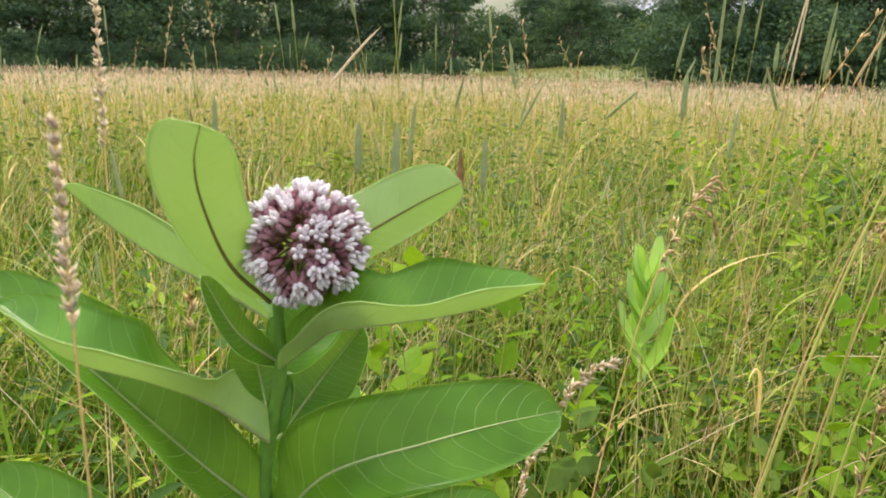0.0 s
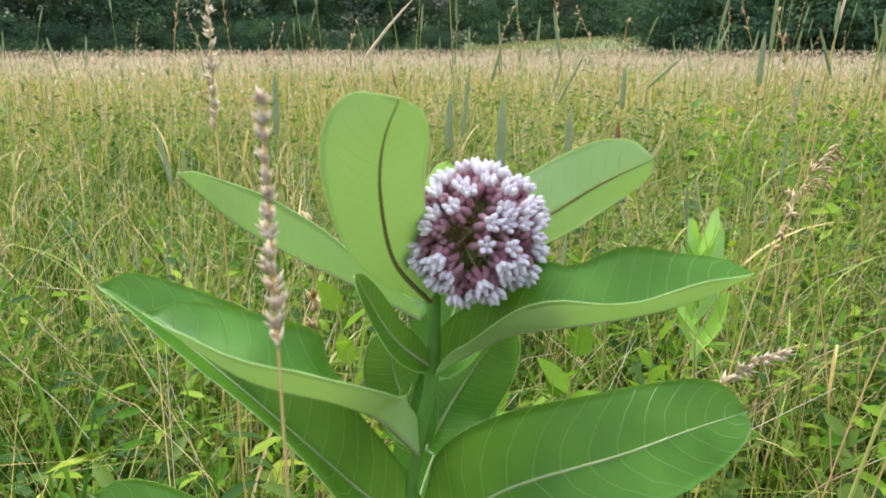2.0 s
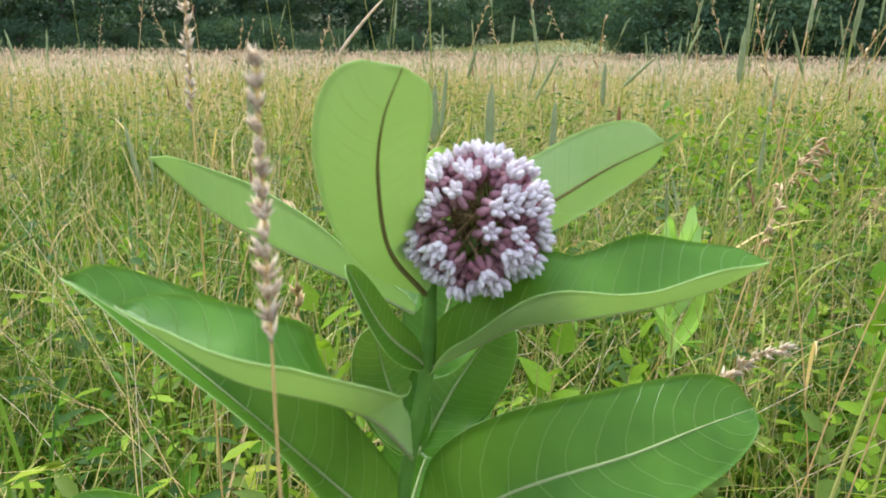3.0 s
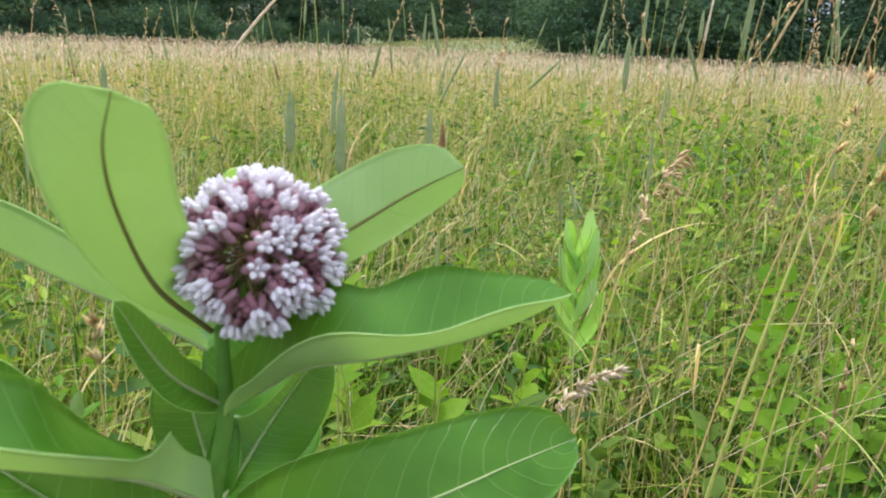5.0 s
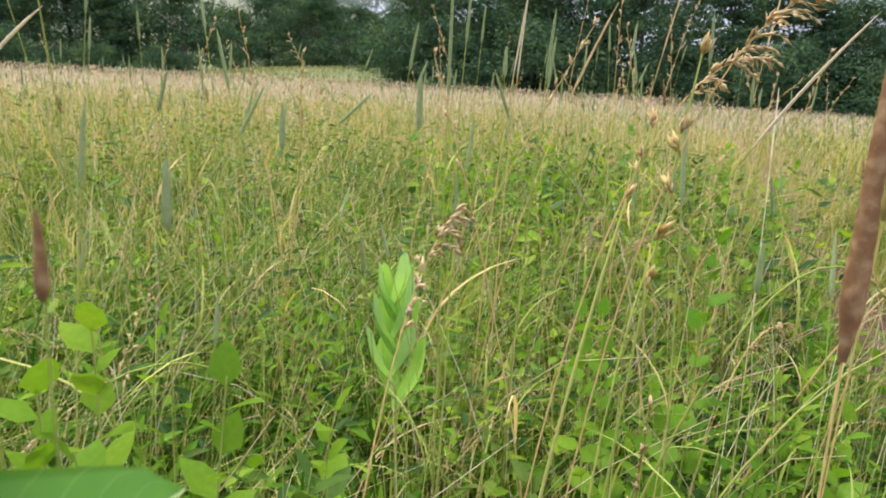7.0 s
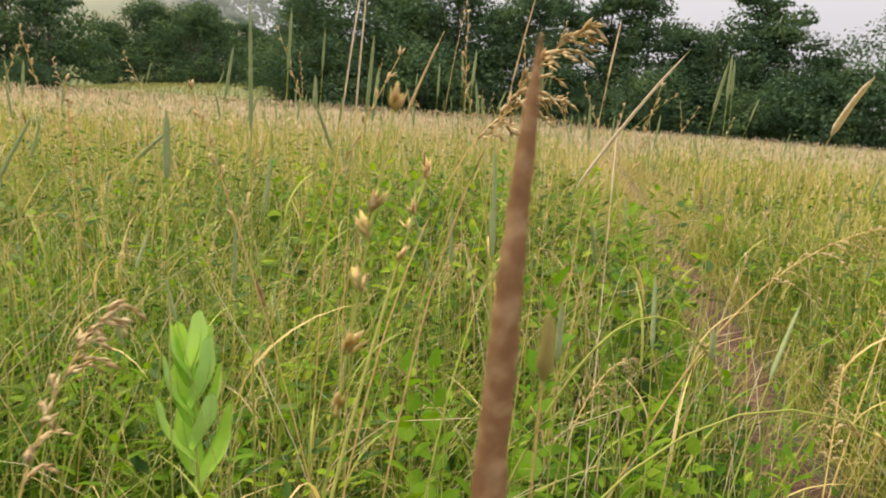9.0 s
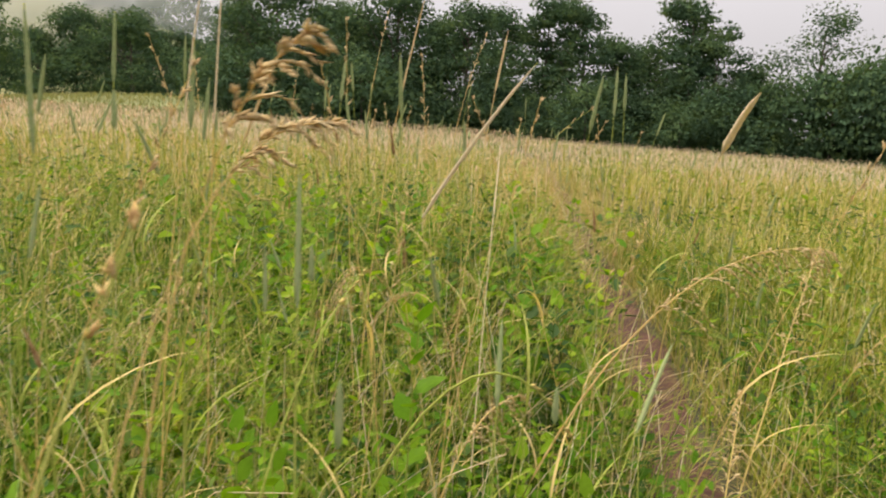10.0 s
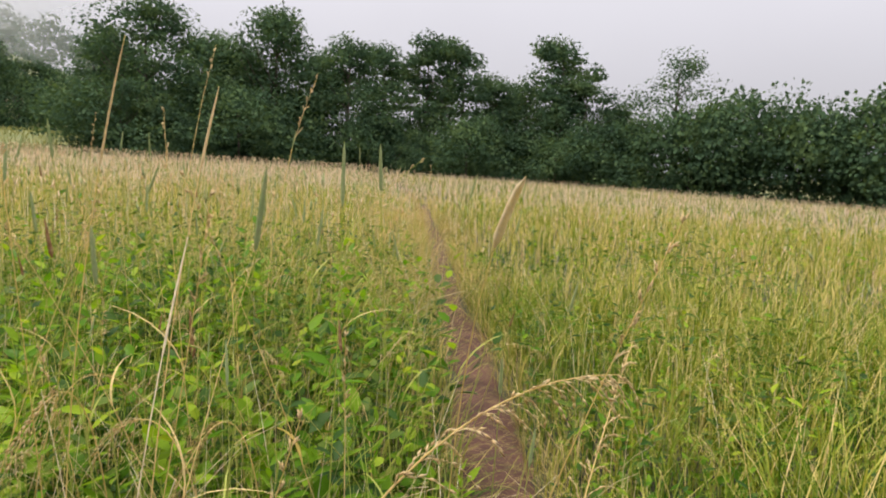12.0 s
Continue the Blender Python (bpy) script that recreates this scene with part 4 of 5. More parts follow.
stalk("dock_stalk", (2.031, 2.652, gz(2.03, 2.65)), (2.031, 2.652, 0.385), (2.054, 2.756, 0.828), 0.0030, "spike", 0.22, "dry dock stalk with a ragged rusty brown seed head", "brown stalks", 230, (M_RUST, M_BROWN), 0.011, blades=1, hairs=500)
for i, (x, y, z) in enumerate([(1.53, 1.9, 0.72), (1.64, 1.75, 0.72), (2.28, 2.6, 0.6), (1.58, 2.3, 0.72), (2.44, 2.2, 0.47), (2.66, 2.8, 0.64), (1.38, 2.0, 0.78)]):
    a = 2.2 + 1.3 * i
    stalk("weeping_grass_stalk", (x - 0.2 * math.cos(a), y - 0.2 * math.sin(a), gz(x, y)), (x - 0.16 * math.cos(a), y - 0.16 * math.sin(a), z * 1.45), (x + 0.12 * math.cos(a), y + 0.12 * math.sin(a), z * 0.93), 0.0022, "panicle", 0.30, "straw stalk bent over with a rusty weeping panicle", "drooping panicles", 240 + i, (M_STRAW, M_RUST if i % 2 else M_TAN), spikelets=120, size=0.015, droop=0.9, branch=0.07, blades=1)

# repeated stalks over the near meadow
kinds = [stalk("timothy_stalk", (0, 0, -50), (0.03, 0, -49.4), (0.10, 0.02, -48.9), 0.0013, "spike", 0.07, "green stalk with a blue-green cylindrical timothy head", "timothy", 31, GREENM, 0.0029, blades=2, hairs=70),
         stalk("timothy_stalk", (0, 0, -50), (0.0, 0.02, -49.4), (-0.03, 0.05, -48.9), 0.0013, "spike", 0.085, "green stalk with a blue-green cylindrical timothy head", "timothy", 32, GREENM, 0.0027, blades=2, hairs=70),
         stalk("tan_grass_stalk", (0, 0, -50), (0.06, 0, -49.3), (0.26, 0.05, -48.9), 0.0013, "panicle", 0.17, "straw stalk with a loose tan panicle", "tan stalks", 33, TANM, spikelets=80, size=0.009, droop=0.5, branch=0.035, blades=2),
         stalk("tan_grass_stalk", (0, 0, -50), (0.02, 0.05, -49.4), (0.16, 0.16, -48.85), 0.0013, "panicle", 0.15, "straw stalk with a slim tan head", "tan stalks", 34, TANM, spikelets=80, size=0.009, droop=0.1, branch=0.018, blades=2),
         stalk("weeping_grass_stalk", (0, 0, -50), (0.10, 0, -49.0), (0.45, 0.05, -49.2), 0.0014, "panicle", 0.25, "yellowish stalk bent over with a weeping panicle", "tan stalks", 35, (M_STEM, M_TAN), spikelets=90, size=0.009, droop=1.0, branch=0.04, blades=2),
         stalk("brown_grass_stalk", (0, 0, -50), (0.01, 0.01, -49.5), (0.03, 0.02, -49.0), 0.0013, "spike", 0.06, "stalk with a dark brown seed spike", "brown stalks", 36, (M_STEM, M_BROWN), 0.0034, blades=1, hairs=70)]
pick = random.Random(17)


def clear_of_walk(x, y, gap):
    return float(from_walk(x, y)) > gap


def strew(count, r0, r1, weights, tall0, tall1, b0=-92.0, b1=48.0):
    done = 0
    while done < count:
        r = math.sqrt(pick.uniform(r0 * r0, r1 * r1))
        b = radians(pick.uniform(b0, b1))
        x, y = 0.3 - math.sin(b) * r, 0.2 + math.cos(b) * r
        s, v = along(x, y)
        if not clear_of_walk(x, y, 0.62) or abs(v) < 0.16 or (y < 0.62 and x < 0.1):
            continue
        k = pick.choices(kinds, weights)[0]
        if v > 0.2 and pick.random() < 0.55:
            continue
        h = pick.uniform(tall0, tall1) * (0.8 if v > 0.2 else 1.0)
        m = Matrix.Translation((x, y, gz(x, y) - 0.01)) @ pose(0, 0, 0, pick.gauss(0, 8), pick.gauss(0, 8), pick.uniform(0, 360)) @ Matrix.Diagonal((h, h, h, 1))
        copy_thing(k, m)
        done += 1


strew(40, 0.9, 2.6, (3, 3, 0.7, 3, 0.6, 0.3), 1.1, 1.28, -56.0, 20.0)
strew(34, 0.7, 1.5, (3, 3, 1.2, 2, 0.8, 0.8), 0.82, 1.08)
strew(170, 1.5, 4.0, (4, 4, 2, 3, 2, 0.8), 0.8, 1.2)
strew(70, 1.2, 5.0, (4, 4, 2, 3, 1, 0.4), 1.08, 1.34, -60.0, 45.0)
strew(100, 4.0, 7.0, (3, 3, 3, 3, 2, 0.5), 0.8, 1.2)
for i, k in enumerate(kinds):
    x, y = -1.2 - 0.12 * i, 1.9 + 0.1 * i
    k.matrix_world = Matrix.Translation((x, y, gz(x, y)))


def far_heads(count, r0, r1, material, name, label, size, lo, hi):
    x, y = spread(count, r0, r1)
    s, v = along(x, y)
    keep = off_path(x, y, 0.2) & (rng.uniform(0, 1, count) < np.where(v > 0.3, 0.4, 1.0))
    x, y = x[keep], y[keep]
    n = len(x)
    tall = rng.uniform(lo, hi, n) * np.where(along(x, y)[1] > 0.3, 0.7, 1.0)
    head, lean = rng.uniform(0, 6.28, n), rng.uniform(0.0, 0.3, n)
    base = np.stack([x, y, height(x, y)], -1)
    stems = ribbons(base, head, tall, lean, np.full(n, size * 0.09), 2)
    o = base + np.stack([np.cos(head) * tall * lean, np.sin(head) * tall * lean, tall], -1)
    d = np.stack([np.cos(head) * 2 * lean, np.sin(head) * 2 * lean, np.ones(n)], -1) + rng.normal(0, 0.1, (n, 3))
    heads = placed(SPIKE_V, SPIKE_T, o - d * size * 0.5, d, rng.normal(0, 1, (n, 3)), size * rng.uniform(0.7, 1.3, n))
    stuff(name, join(stems, heads), material, label, "seed heads")


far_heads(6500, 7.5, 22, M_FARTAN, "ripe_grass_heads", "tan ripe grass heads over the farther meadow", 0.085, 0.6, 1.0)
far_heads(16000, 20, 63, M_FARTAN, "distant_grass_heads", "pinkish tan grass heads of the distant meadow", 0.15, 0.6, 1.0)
far_heads(2200, 6.5, 26, M_BLUE, "timothy_heads", "grey-green timothy heads over the farther meadow", 0.12, 0.7, 1.15)


def thin_stems(count, r0, r1, radius, lo, hi):
    """Thin bare stems that stand and lean through the sward."""
    x, y = spread(count, r0, r1, -92, 48)
    keep = off_path(x, y, 0.2) & (from_walk(x, y) > 0.6) & ~((y < 0.62) & (x < 0.1))
    x, y = x[keep], y[keep]
    n = len(x)
    tall = rng.uniform(lo, hi, n) * np.where(along(x, y)[1] > 0.2, 0.75, 1.0)
    c = culms(x, y, tall, rng.uniform(0, 0.75, n) ** 1.3, rng.normal(0.2, 1.5, n), 6, 1.7, rng.uniform(0, 0.25, n))
    return tubes(c, radius * np.linspace(1.2, 0.5, 6)[None] * rng.uniform(0.7, 1.2, (n, 1)), 4)


stuff("grass_stems", join(thin_stems(760, 0.7, 2.6, 0.0014, 0.5, 0.95), thin_stems(2000, 2.4, 7, 0.0018, 0.5, 0.95)), M_STEM, "thin yellow-green grass stems leaning through the sward", "grass stems")

stuff("dry_stems", join(thin_stems(600, 0.7, 2.6, 0.0012, 0.45, 0.95), thin_stems(1000, 2.4, 7, 0.0015, 0.45, 0.95)), M_PALE, "thin pale straw stems criss-crossing the sward", "grass stems")


# leafy weeds
def leaf_shape(length, wide, material, name="leaf"):
    v = LEAF_V * np.array([length, wide / 0.4, length * 0.8])
    return tri_mesh(name, v, LEAF_T, material)


def weed(name, tall, leaves, length, wide, material, label, seed, group, spread_out=1.0):
    g = np.random.default_rng(seed)
    ob = thing(name, (0, 0, -50), label, "weed", group)
    c = bez((0, 0, 0), (g.uniform(-0.03, 0.03), g.uniform(-0.03, 0.03), tall * 0.6), (g.uniform(-0.06, 0.06), g.uniform(-0.06, 0.06), tall), 12)
    child("stem", tri_mesh("stem", *tubes(c[None], np.linspace(0.0024, 0.001, 12)[None], 5), M_STEM), ob)
    me = leaf_shape(length, wide, material)
    for i in range(leaves):
        t = 0.2 + 0.8 * (i + 0.5) / leaves
        p = c[int(t * 11)] + (c[min(11, int(t * 11) + 1)] - c[int(t * 11)]) * (t * 11 % 1)
        lf = child("leaf", me, ob)
        s = (1.15 - 0.65 * t) * g.uniform(0.75, 1.2) * spread_out
        lf.matrix_local = Matrix.Translation(p) @ pose(0, 0, 0, g.uniform(-25, 25), -(5 + 55 * t ** 2) + g.uniform(-18, 22), i * 137.5 + g.uniform(-20, 20)) @ Matrix.Diagonal((s, s, s, 1))
    return ob


weeds = [weed("goldenrod", 0.62, 15, 0.10, 0.03, M_HERB, "leafy bright green goldenrod shoot", 1, "leafy weeds"),
         weed("goldenrod", 0.72, 17, 0.09, 0.026, M_HERB, "tall leafy green goldenrod shoot", 2, "leafy weeds"),
         weed("broadleaf_weed", 0.52, 12, 0.105, 0.062, M_HERB, "weed with broad oval green leaves", 3, "leafy weeds"),
         weed("broadleaf_weed", 0.46, 13, 0.09, 0.05, M_BUSH, "weed with dark blue-green oval leaves", 4, "leafy weeds")]


def plant(kind, x, y, s):
    m = Matrix.Translation((x, y, gz(x, y) - 0.01)) @ pose(0, 0, 0, pick.uniform(-8, 8), pick.uniform(-8, 8), pick.uniform(0, 360)) @ Matrix.Diagonal((s, s, s, 1))
    return copy_thing(kind, m)


for i in range(130):
    r, b = math.sqrt(pick.uniform(0.55 ** 2, 2.6 ** 2)), radians(pick.uniform(-62, 46))
    x, y = 0.2 - math.sin(b) * r, 0.25 + math.cos(b) * r
    if not clear_of_walk(x, y, 0.42) or math.hypot(x + 0.09, y - 0.385) < 0.16:
        continue
    near = 0.86 if r < 1.0 else 1.0
    plant(pick.choices(weeds, (4, 3, 3, 1))[0], x, y, pick.uniform(0.72, 1.06) * near)
for i in range(125):
    a, q = pick.uniform(0, 6.28), math.sqrt(pick.uniform(0, 1))
    x, y = 2.5 + math.cos(a) * q * 1.3, 3.1 + math.sin(a) * q * 1.6
    if abs(float(along(x, y)[1])) < 0.45:
        continue
    plant(pick.choices(weeds, (3, 3, 2, 5))[0], x, y, pick.uniform(0.8, 1.3))
    if i % 3 == 0:
        m = Matrix.Translation((x, y, gz(x, y) - 0.01)) @ pose(0, 0, 0, pick.uniform(-14, 14), pick.uniform(-14, 14), pick.uniform(0, 360)) @ Matrix.Diagonal((1.05, 1.05, pick.uniform(0.85, 1.2), 1))
        copy_thing(pick.choice(kinds[2:]), m)
tall_weed = weed("broadleaf_weed", 0.86, 24, 0.068, 0.046, M_HERB, "tall weed crowded with broad oval green leaves", 5, "leafy weeds", 1.25)
dark_weed = weed("broadleaf_weed", 0.80, 24, 0.072, 0.044, M_BUSH, "tall weed crowded with dark green leaves", 6, "leafy weeds", 1.25)
for i, (x, y, z) in enumerate([(0.024, 0.907, 0.966), (-0.035, 0.851, 0.977), (0.048, 0.833, 0.915), (-0.074, 0.965, 1.0), (0.739, 1.001, 0.877), (0.278, 0.836, 0.777), (1.031, 1.151, 0.98), (-0.006, 0.776, 0.92), (0.16, 0.9, 0.86), (0.12, 0.78, 0.82), (0.86, 1.12, 0.86), (0.52, 0.92, 0.76), (-0.12, 0.86, 0.95), (0.21, 1.02, 0.86)]):
    plant(dark_weed if i % 3 == 2 else tall_weed, x, y, (z - gz(x, y)) / 0.88)
weeds += [tall_weed, dark_weed]
for i, k in enumerate(weeds):
    x, y = -1.0 - 0.15 * i, 1.4 + 0.1 * i
    k.matrix_world = Matrix.Translation((x, y, gz(x, y)))


def loose_leaves(count, r0, r1, size, b0=-95.0, b1=50.0):
    x, y = spread(count, r0, r1, b0, b1)
    s, v = along(x, y)
    den = patch(x, y, 1.1, 21)
    keep = off_path(x, y, 0.25) & (den > np.where(v > 0, 0.5, 0.38))
    x, y = x[keep], y[keep]
    n = len(x)
    z = height(x, y) + sward(x, y) * rng.uniform(0.25, 0.98, n)
    a = rng.uniform(0, 6.28, n)
    xa = np.stack([np.cos(a), np.sin(a), rng.uniform(-0.3, 0.6, n)], -1)
    za = np.stack([rng.normal(0, 0.4, n), rng.normal(0, 0.4, n), np.ones(n)], -1)
    return placed(LEAF_V * np.array([1, 0.85, 1]), LEAF_T, np.stack([x, y, z], -1), xa, za, size * rng.uniform(0.6, 1.3, n))


stuff("undergrowth_leaves", join(loose_leaves(3600, 0.55, 2.6, 0.055), loose_leaves(8500, 2.4, 8, 0.075), loose_leaves(7500, 8, 24, 0.13)), M_HERB, "small leafy weeds filling the sward", "weeds")
# Dark copy of the undergrowth leaves: the sward's shade put into leaf colour.
stuff("shaded_leaves", join(loose_leaves(5500, 0.55, 3, 0.058), loose_leaves(11000, 3, 10, 0.085)), M_BUSH, "weed leaves coloured dark as shade within the sward", "weeds")


def sprays(count, r0, r1, lo, hi, leaves, length, wide, thick, b0=-95.0, b1=50.0, inside=None, gap=0.28):
    """Leafy shoots that stand in clumps: an arching stem each, with leaves all the way up it."""
    x, y = spread(count, r0, r1, b0, b1) if inside is None else inside
    keep = off_path(x, y, gap) & (from_walk(x, y) > 0.5) & (np.hypot(x + 0.1, y - 0.4) > 0.3) & (np.hypot(x - 0.41, y - 1.25) > 0.13)
    if inside is None:
        keep &= patch(x, y, 1.5, 41) * 0.6 + patch(x, y, 4.5, 42) * 0.4 > rng.uniform(0.30, 0.62, len(x))
    x, y = x[keep], y[keep]
    n = len(x)
    tall = rng.uniform(lo, hi, n) * np.where(along(x, y)[1] > 0.2, 0.72, 1.0) * np.clip(0.55 + 0.4 * from_walk(x, y), 0.6, 1.0)
    head = rng.uniform(0, 6.28, n)
    c = culms(x, y, tall, rng.uniform(0.05, 0.5, n), head, 7, 1.8, rng.uniform(0, 0.12, n))
    stems = tubes(c, thick * np.linspace(1.2, 0.45, 7)[None] * rng.uniform(0.7, 1.2, (n, 1)), 4)
    o, xa, za, sz = [], [], [], []
    for i in range(leaves):
        t = 0.22 + 0.78 * (i + rng.uniform(0.2, 0.8, n)) / leaves
        k = np.minimum((t * 6).astype(int), 5)
        f = (t * 6 - k)[:, None]
        o.append(c[np.arange(n), k] * (1 - f) + c[np.arange(n), k + 1] * f)
        a = i * 2.4 + rng.uniform(-0.5, 0.5, n) + head
        up = -0.25 + 1.1 * t ** 2 + rng.normal(0, 0.25, n)
        xa.append(np.stack([np.cos(a), np.sin(a), up], -1))
        za.append(np.stack([-np.cos(a) * up, -np.sin(a) * up, np.ones(n)], -1) + rng.normal(0, 0.28, (n, 3)))
        sz.append(length * (1.2 - 0.6 * t) * rng.uniform(0.7, 1.25, n))
    blades = placed(LEAF_V * np.array([1, wide / length / 0.4, 1]), LEAF_T, np.concatenate(o), np.concatenate(xa), np.concatenate(za), np.concatenate(sz))
    return join(stems, blades)


def thicket(count, cx, cy, wx, wy):
    a, q = rng.uniform(0, 6.28, count), np.sqrt(rng.uniform(0, 1, count))
    return cx + np.cos(a) * q * wx, cy + np.sin(a) * q * wy


stuff("leafy_weeds", join(
    sprays(1050, 0.6, 2.8, 0.34, 0.66, 13, 0.056, 0.024, 0.0012),
    sprays(520, 0.8, 3.0, 0.30, 0.52, 9, 0.062, 0.036, 0.0013),
    sprays(1900, 2.8, 9.0, 0.34, 0.62, 11, 0.068, 0.030, 0.0018),
    sprays(0, 0, 0, 0.62, 0.98, 13, 0.11, 0.048, 0.0020, inside=thicket(125, 2.4, 3.1, 1.2, 1.6)),
    sprays(900, 9.0, 20.0, 0.45, 0.7, 8, 0.10, 0.045, 0.003)), M_HERB, "bright leafy weeds standing in clumps through the grass", "weeds")
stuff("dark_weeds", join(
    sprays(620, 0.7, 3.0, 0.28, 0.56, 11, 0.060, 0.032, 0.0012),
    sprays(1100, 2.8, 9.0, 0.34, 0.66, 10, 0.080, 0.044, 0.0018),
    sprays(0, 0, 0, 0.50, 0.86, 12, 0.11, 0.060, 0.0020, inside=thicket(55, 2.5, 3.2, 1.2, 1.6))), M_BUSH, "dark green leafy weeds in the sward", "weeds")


# the milkweed
def spline(pts, k):
    """A smooth line through the points given."""
    p = np.asarray(pts, float)
    p = np.concatenate([2 * p[:1] - p[1:2], p, 2 * p[-1:] - p[-2:-1]])
    n = len(p) - 3
    s = np.linspace(0, n, k)
    i = np.minimum(s.astype(int), n - 1)
    t = (s - i)[:, None]
    a, b, c, d = p[i], p[i + 1], p[i + 2], p[i + 3]
    line = 0.5 * (2 * b + (c - a) * t + (2 * a - 5 * b + 4 * c - d) * t ** 2 + (3 * b - a - 3 * c + d) * t ** 3)
    run = np.concatenate([[0], np.cumsum(np.linalg.norm(np.diff(line, axis=0), axis=1))])
    even = np.linspace(0, run[-1], k)
    return np.stack([np.interp(even, run, line[:, q]) for q in range(3)], -1)


def broad_leaf(parent, spine, wide_a, wide_b, faces, fold_a, fold_b, curl=0.0, wave=0.0, waves=9.0, phase=0.0, rib=None, blunt=2.6, neck=0.12, peak=0.45, name="leaf", label="", upper=None, flip=False, nu=34, nv=15):
    """A thick oblong leaf along its spine. wide_a, wide_b: breadth of its halves. faces: the ways its upper side looks, base to tip.
    fold_a, fold_b: degrees by which the halves fold up, base to tip. curl: further degrees towards the margin."""
    c = spline(spine, nu)
    u = np.linspace(0, 1, nu)
    tan = np.gradient(c, axis=0)
    tan /= np.linalg.norm(tan, axis=1, keepdims=True)

    def along_leaf(values):
        values = np.atleast_1d(np.asarray(values, float))
        return np.interp(u, np.linspace(0, 1, len(values)), values)
    faces = np.atleast_2d(np.asarray(faces, float))
    face = np.stack([along_leaf(faces[:, q]) for q in range(3)], -1)
    nrm = face - tan * np.sum(face * tan, axis=1, keepdims=True)
    nrm /= np.linalg.norm(nrm, axis=1, keepdims=True)
    side = np.cross(nrm, tan)
    rise = np.sqrt(np.clip(1 - (1 - np.minimum(u / peak, 1)) ** 2, 0, 1))
    fall = np.sqrt(np.clip(1 - np.clip((u - peak) / (1 - peak), 0, 1) ** blunt, 0, 1))
    w = np.minimum(neck + (1 - neck) * rise ** 1.3, 1) * fall
    w[-1] = 0.012
    half = (nv - 1) // 2
    q = np.linspace(0, 1, half + 1)
    rows = []
    for fold, wide, sign in ((along_leaf(fold_a), wide_a, -1.0), (along_leaf(fold_b), wide_b, 1.0)):
        ang = np.radians(fold[:, None] + curl * q[None, :-1] ** 1.5)
        step = (wide * w / half)[:, None]
        out = np.concatenate([np.zeros((nu, 1)), np.cumsum(np.cos(ang) * step, axis=1)], 1) * sign
        lift = np.concatenate([np.zeros((nu, 1)), np.cumsum(np.sin(ang) * step, axis=1)], 1)
        lift = lift + wave * w[:, None] * np.sin(u[:, None] * waves + phase + sign * 0.8 + 1.7 * np.sin(u[:, None] * 4.0 + phase * 2)) * q[None] ** 2.4
        line = c[:, None] + side[:, None] * out[..., None] + nrm[:, None] * lift[..., None]
        rows.append(line[:, :0:-1] if sign < 0 else line)
    g = np.concatenate(rows, axis=1)
    v = np.linspace(-1, 1, nv)
    du, dv = np.gradient(g, axis=0), np.gradient(g, axis=1)
    n = np.cross(du, dv)
    n /= np.linalg.norm(n, axis=2, keepdims=True) + 1e-12
    if np.mean(np.sum(n * nrm[:, None], axis=2)) < 0:
        n = -n
    top, low = g + n * 0.00025, g - n * 0.00025
    t = grid_tris(nu, nv)
    cnt = nu * nv
    rim = np.concatenate([np.arange(nv), np.arange(1, nu) * nv + nv - 1, (nu - 1) * nv + np.arange(nv - 2, -1, -1), np.arange(nu - 2, 0, -1) * nv])
    nx = np.roll(rim, -1)
    rim_t = np.concatenate([np.stack([rim, nx, nx + cnt], -1), np.stack([rim, nx + cnt, rim + cnt], -1)])
    tris = np.concatenate([t, t[:, ::-1] + cnt, rim_t])
    me = tri_mesh(name, np.concatenate([top.reshape(-1, 3), low.reshape(-1, 3)]), tris, upper or M_LEAF_TOP)
    me.materials.append(M_LEAF_UNDER)
    me.polygons.foreach_set("material_index", np.concatenate([np.zeros(len(t)), np.ones(len(t) + len(rim_t))]).astype(np.int32))
    uu, vv_ = np.meshgrid(u, v, indexing="ij")
    uv = np.stack([uu, vv_], -1).reshape(-1, 2)
    uv = np.concatenate([uv, uv])[tris.ravel()]
    layer = me.uv_layers.new(name="leaf")
    layer.data.foreach_set("uv", uv.astype(np.float32).ravel())
    lf = child(name, me, parent, label)
    rc = c + nrm * (0.0003 if not flip else -0.0007)
    child("midrib", tri_mesh("midrib", *tubes(rc[None], (0.0012 * (1.08 - u) ** 0.8)[None], 6), rib or M_RIB), lf)
    return lf


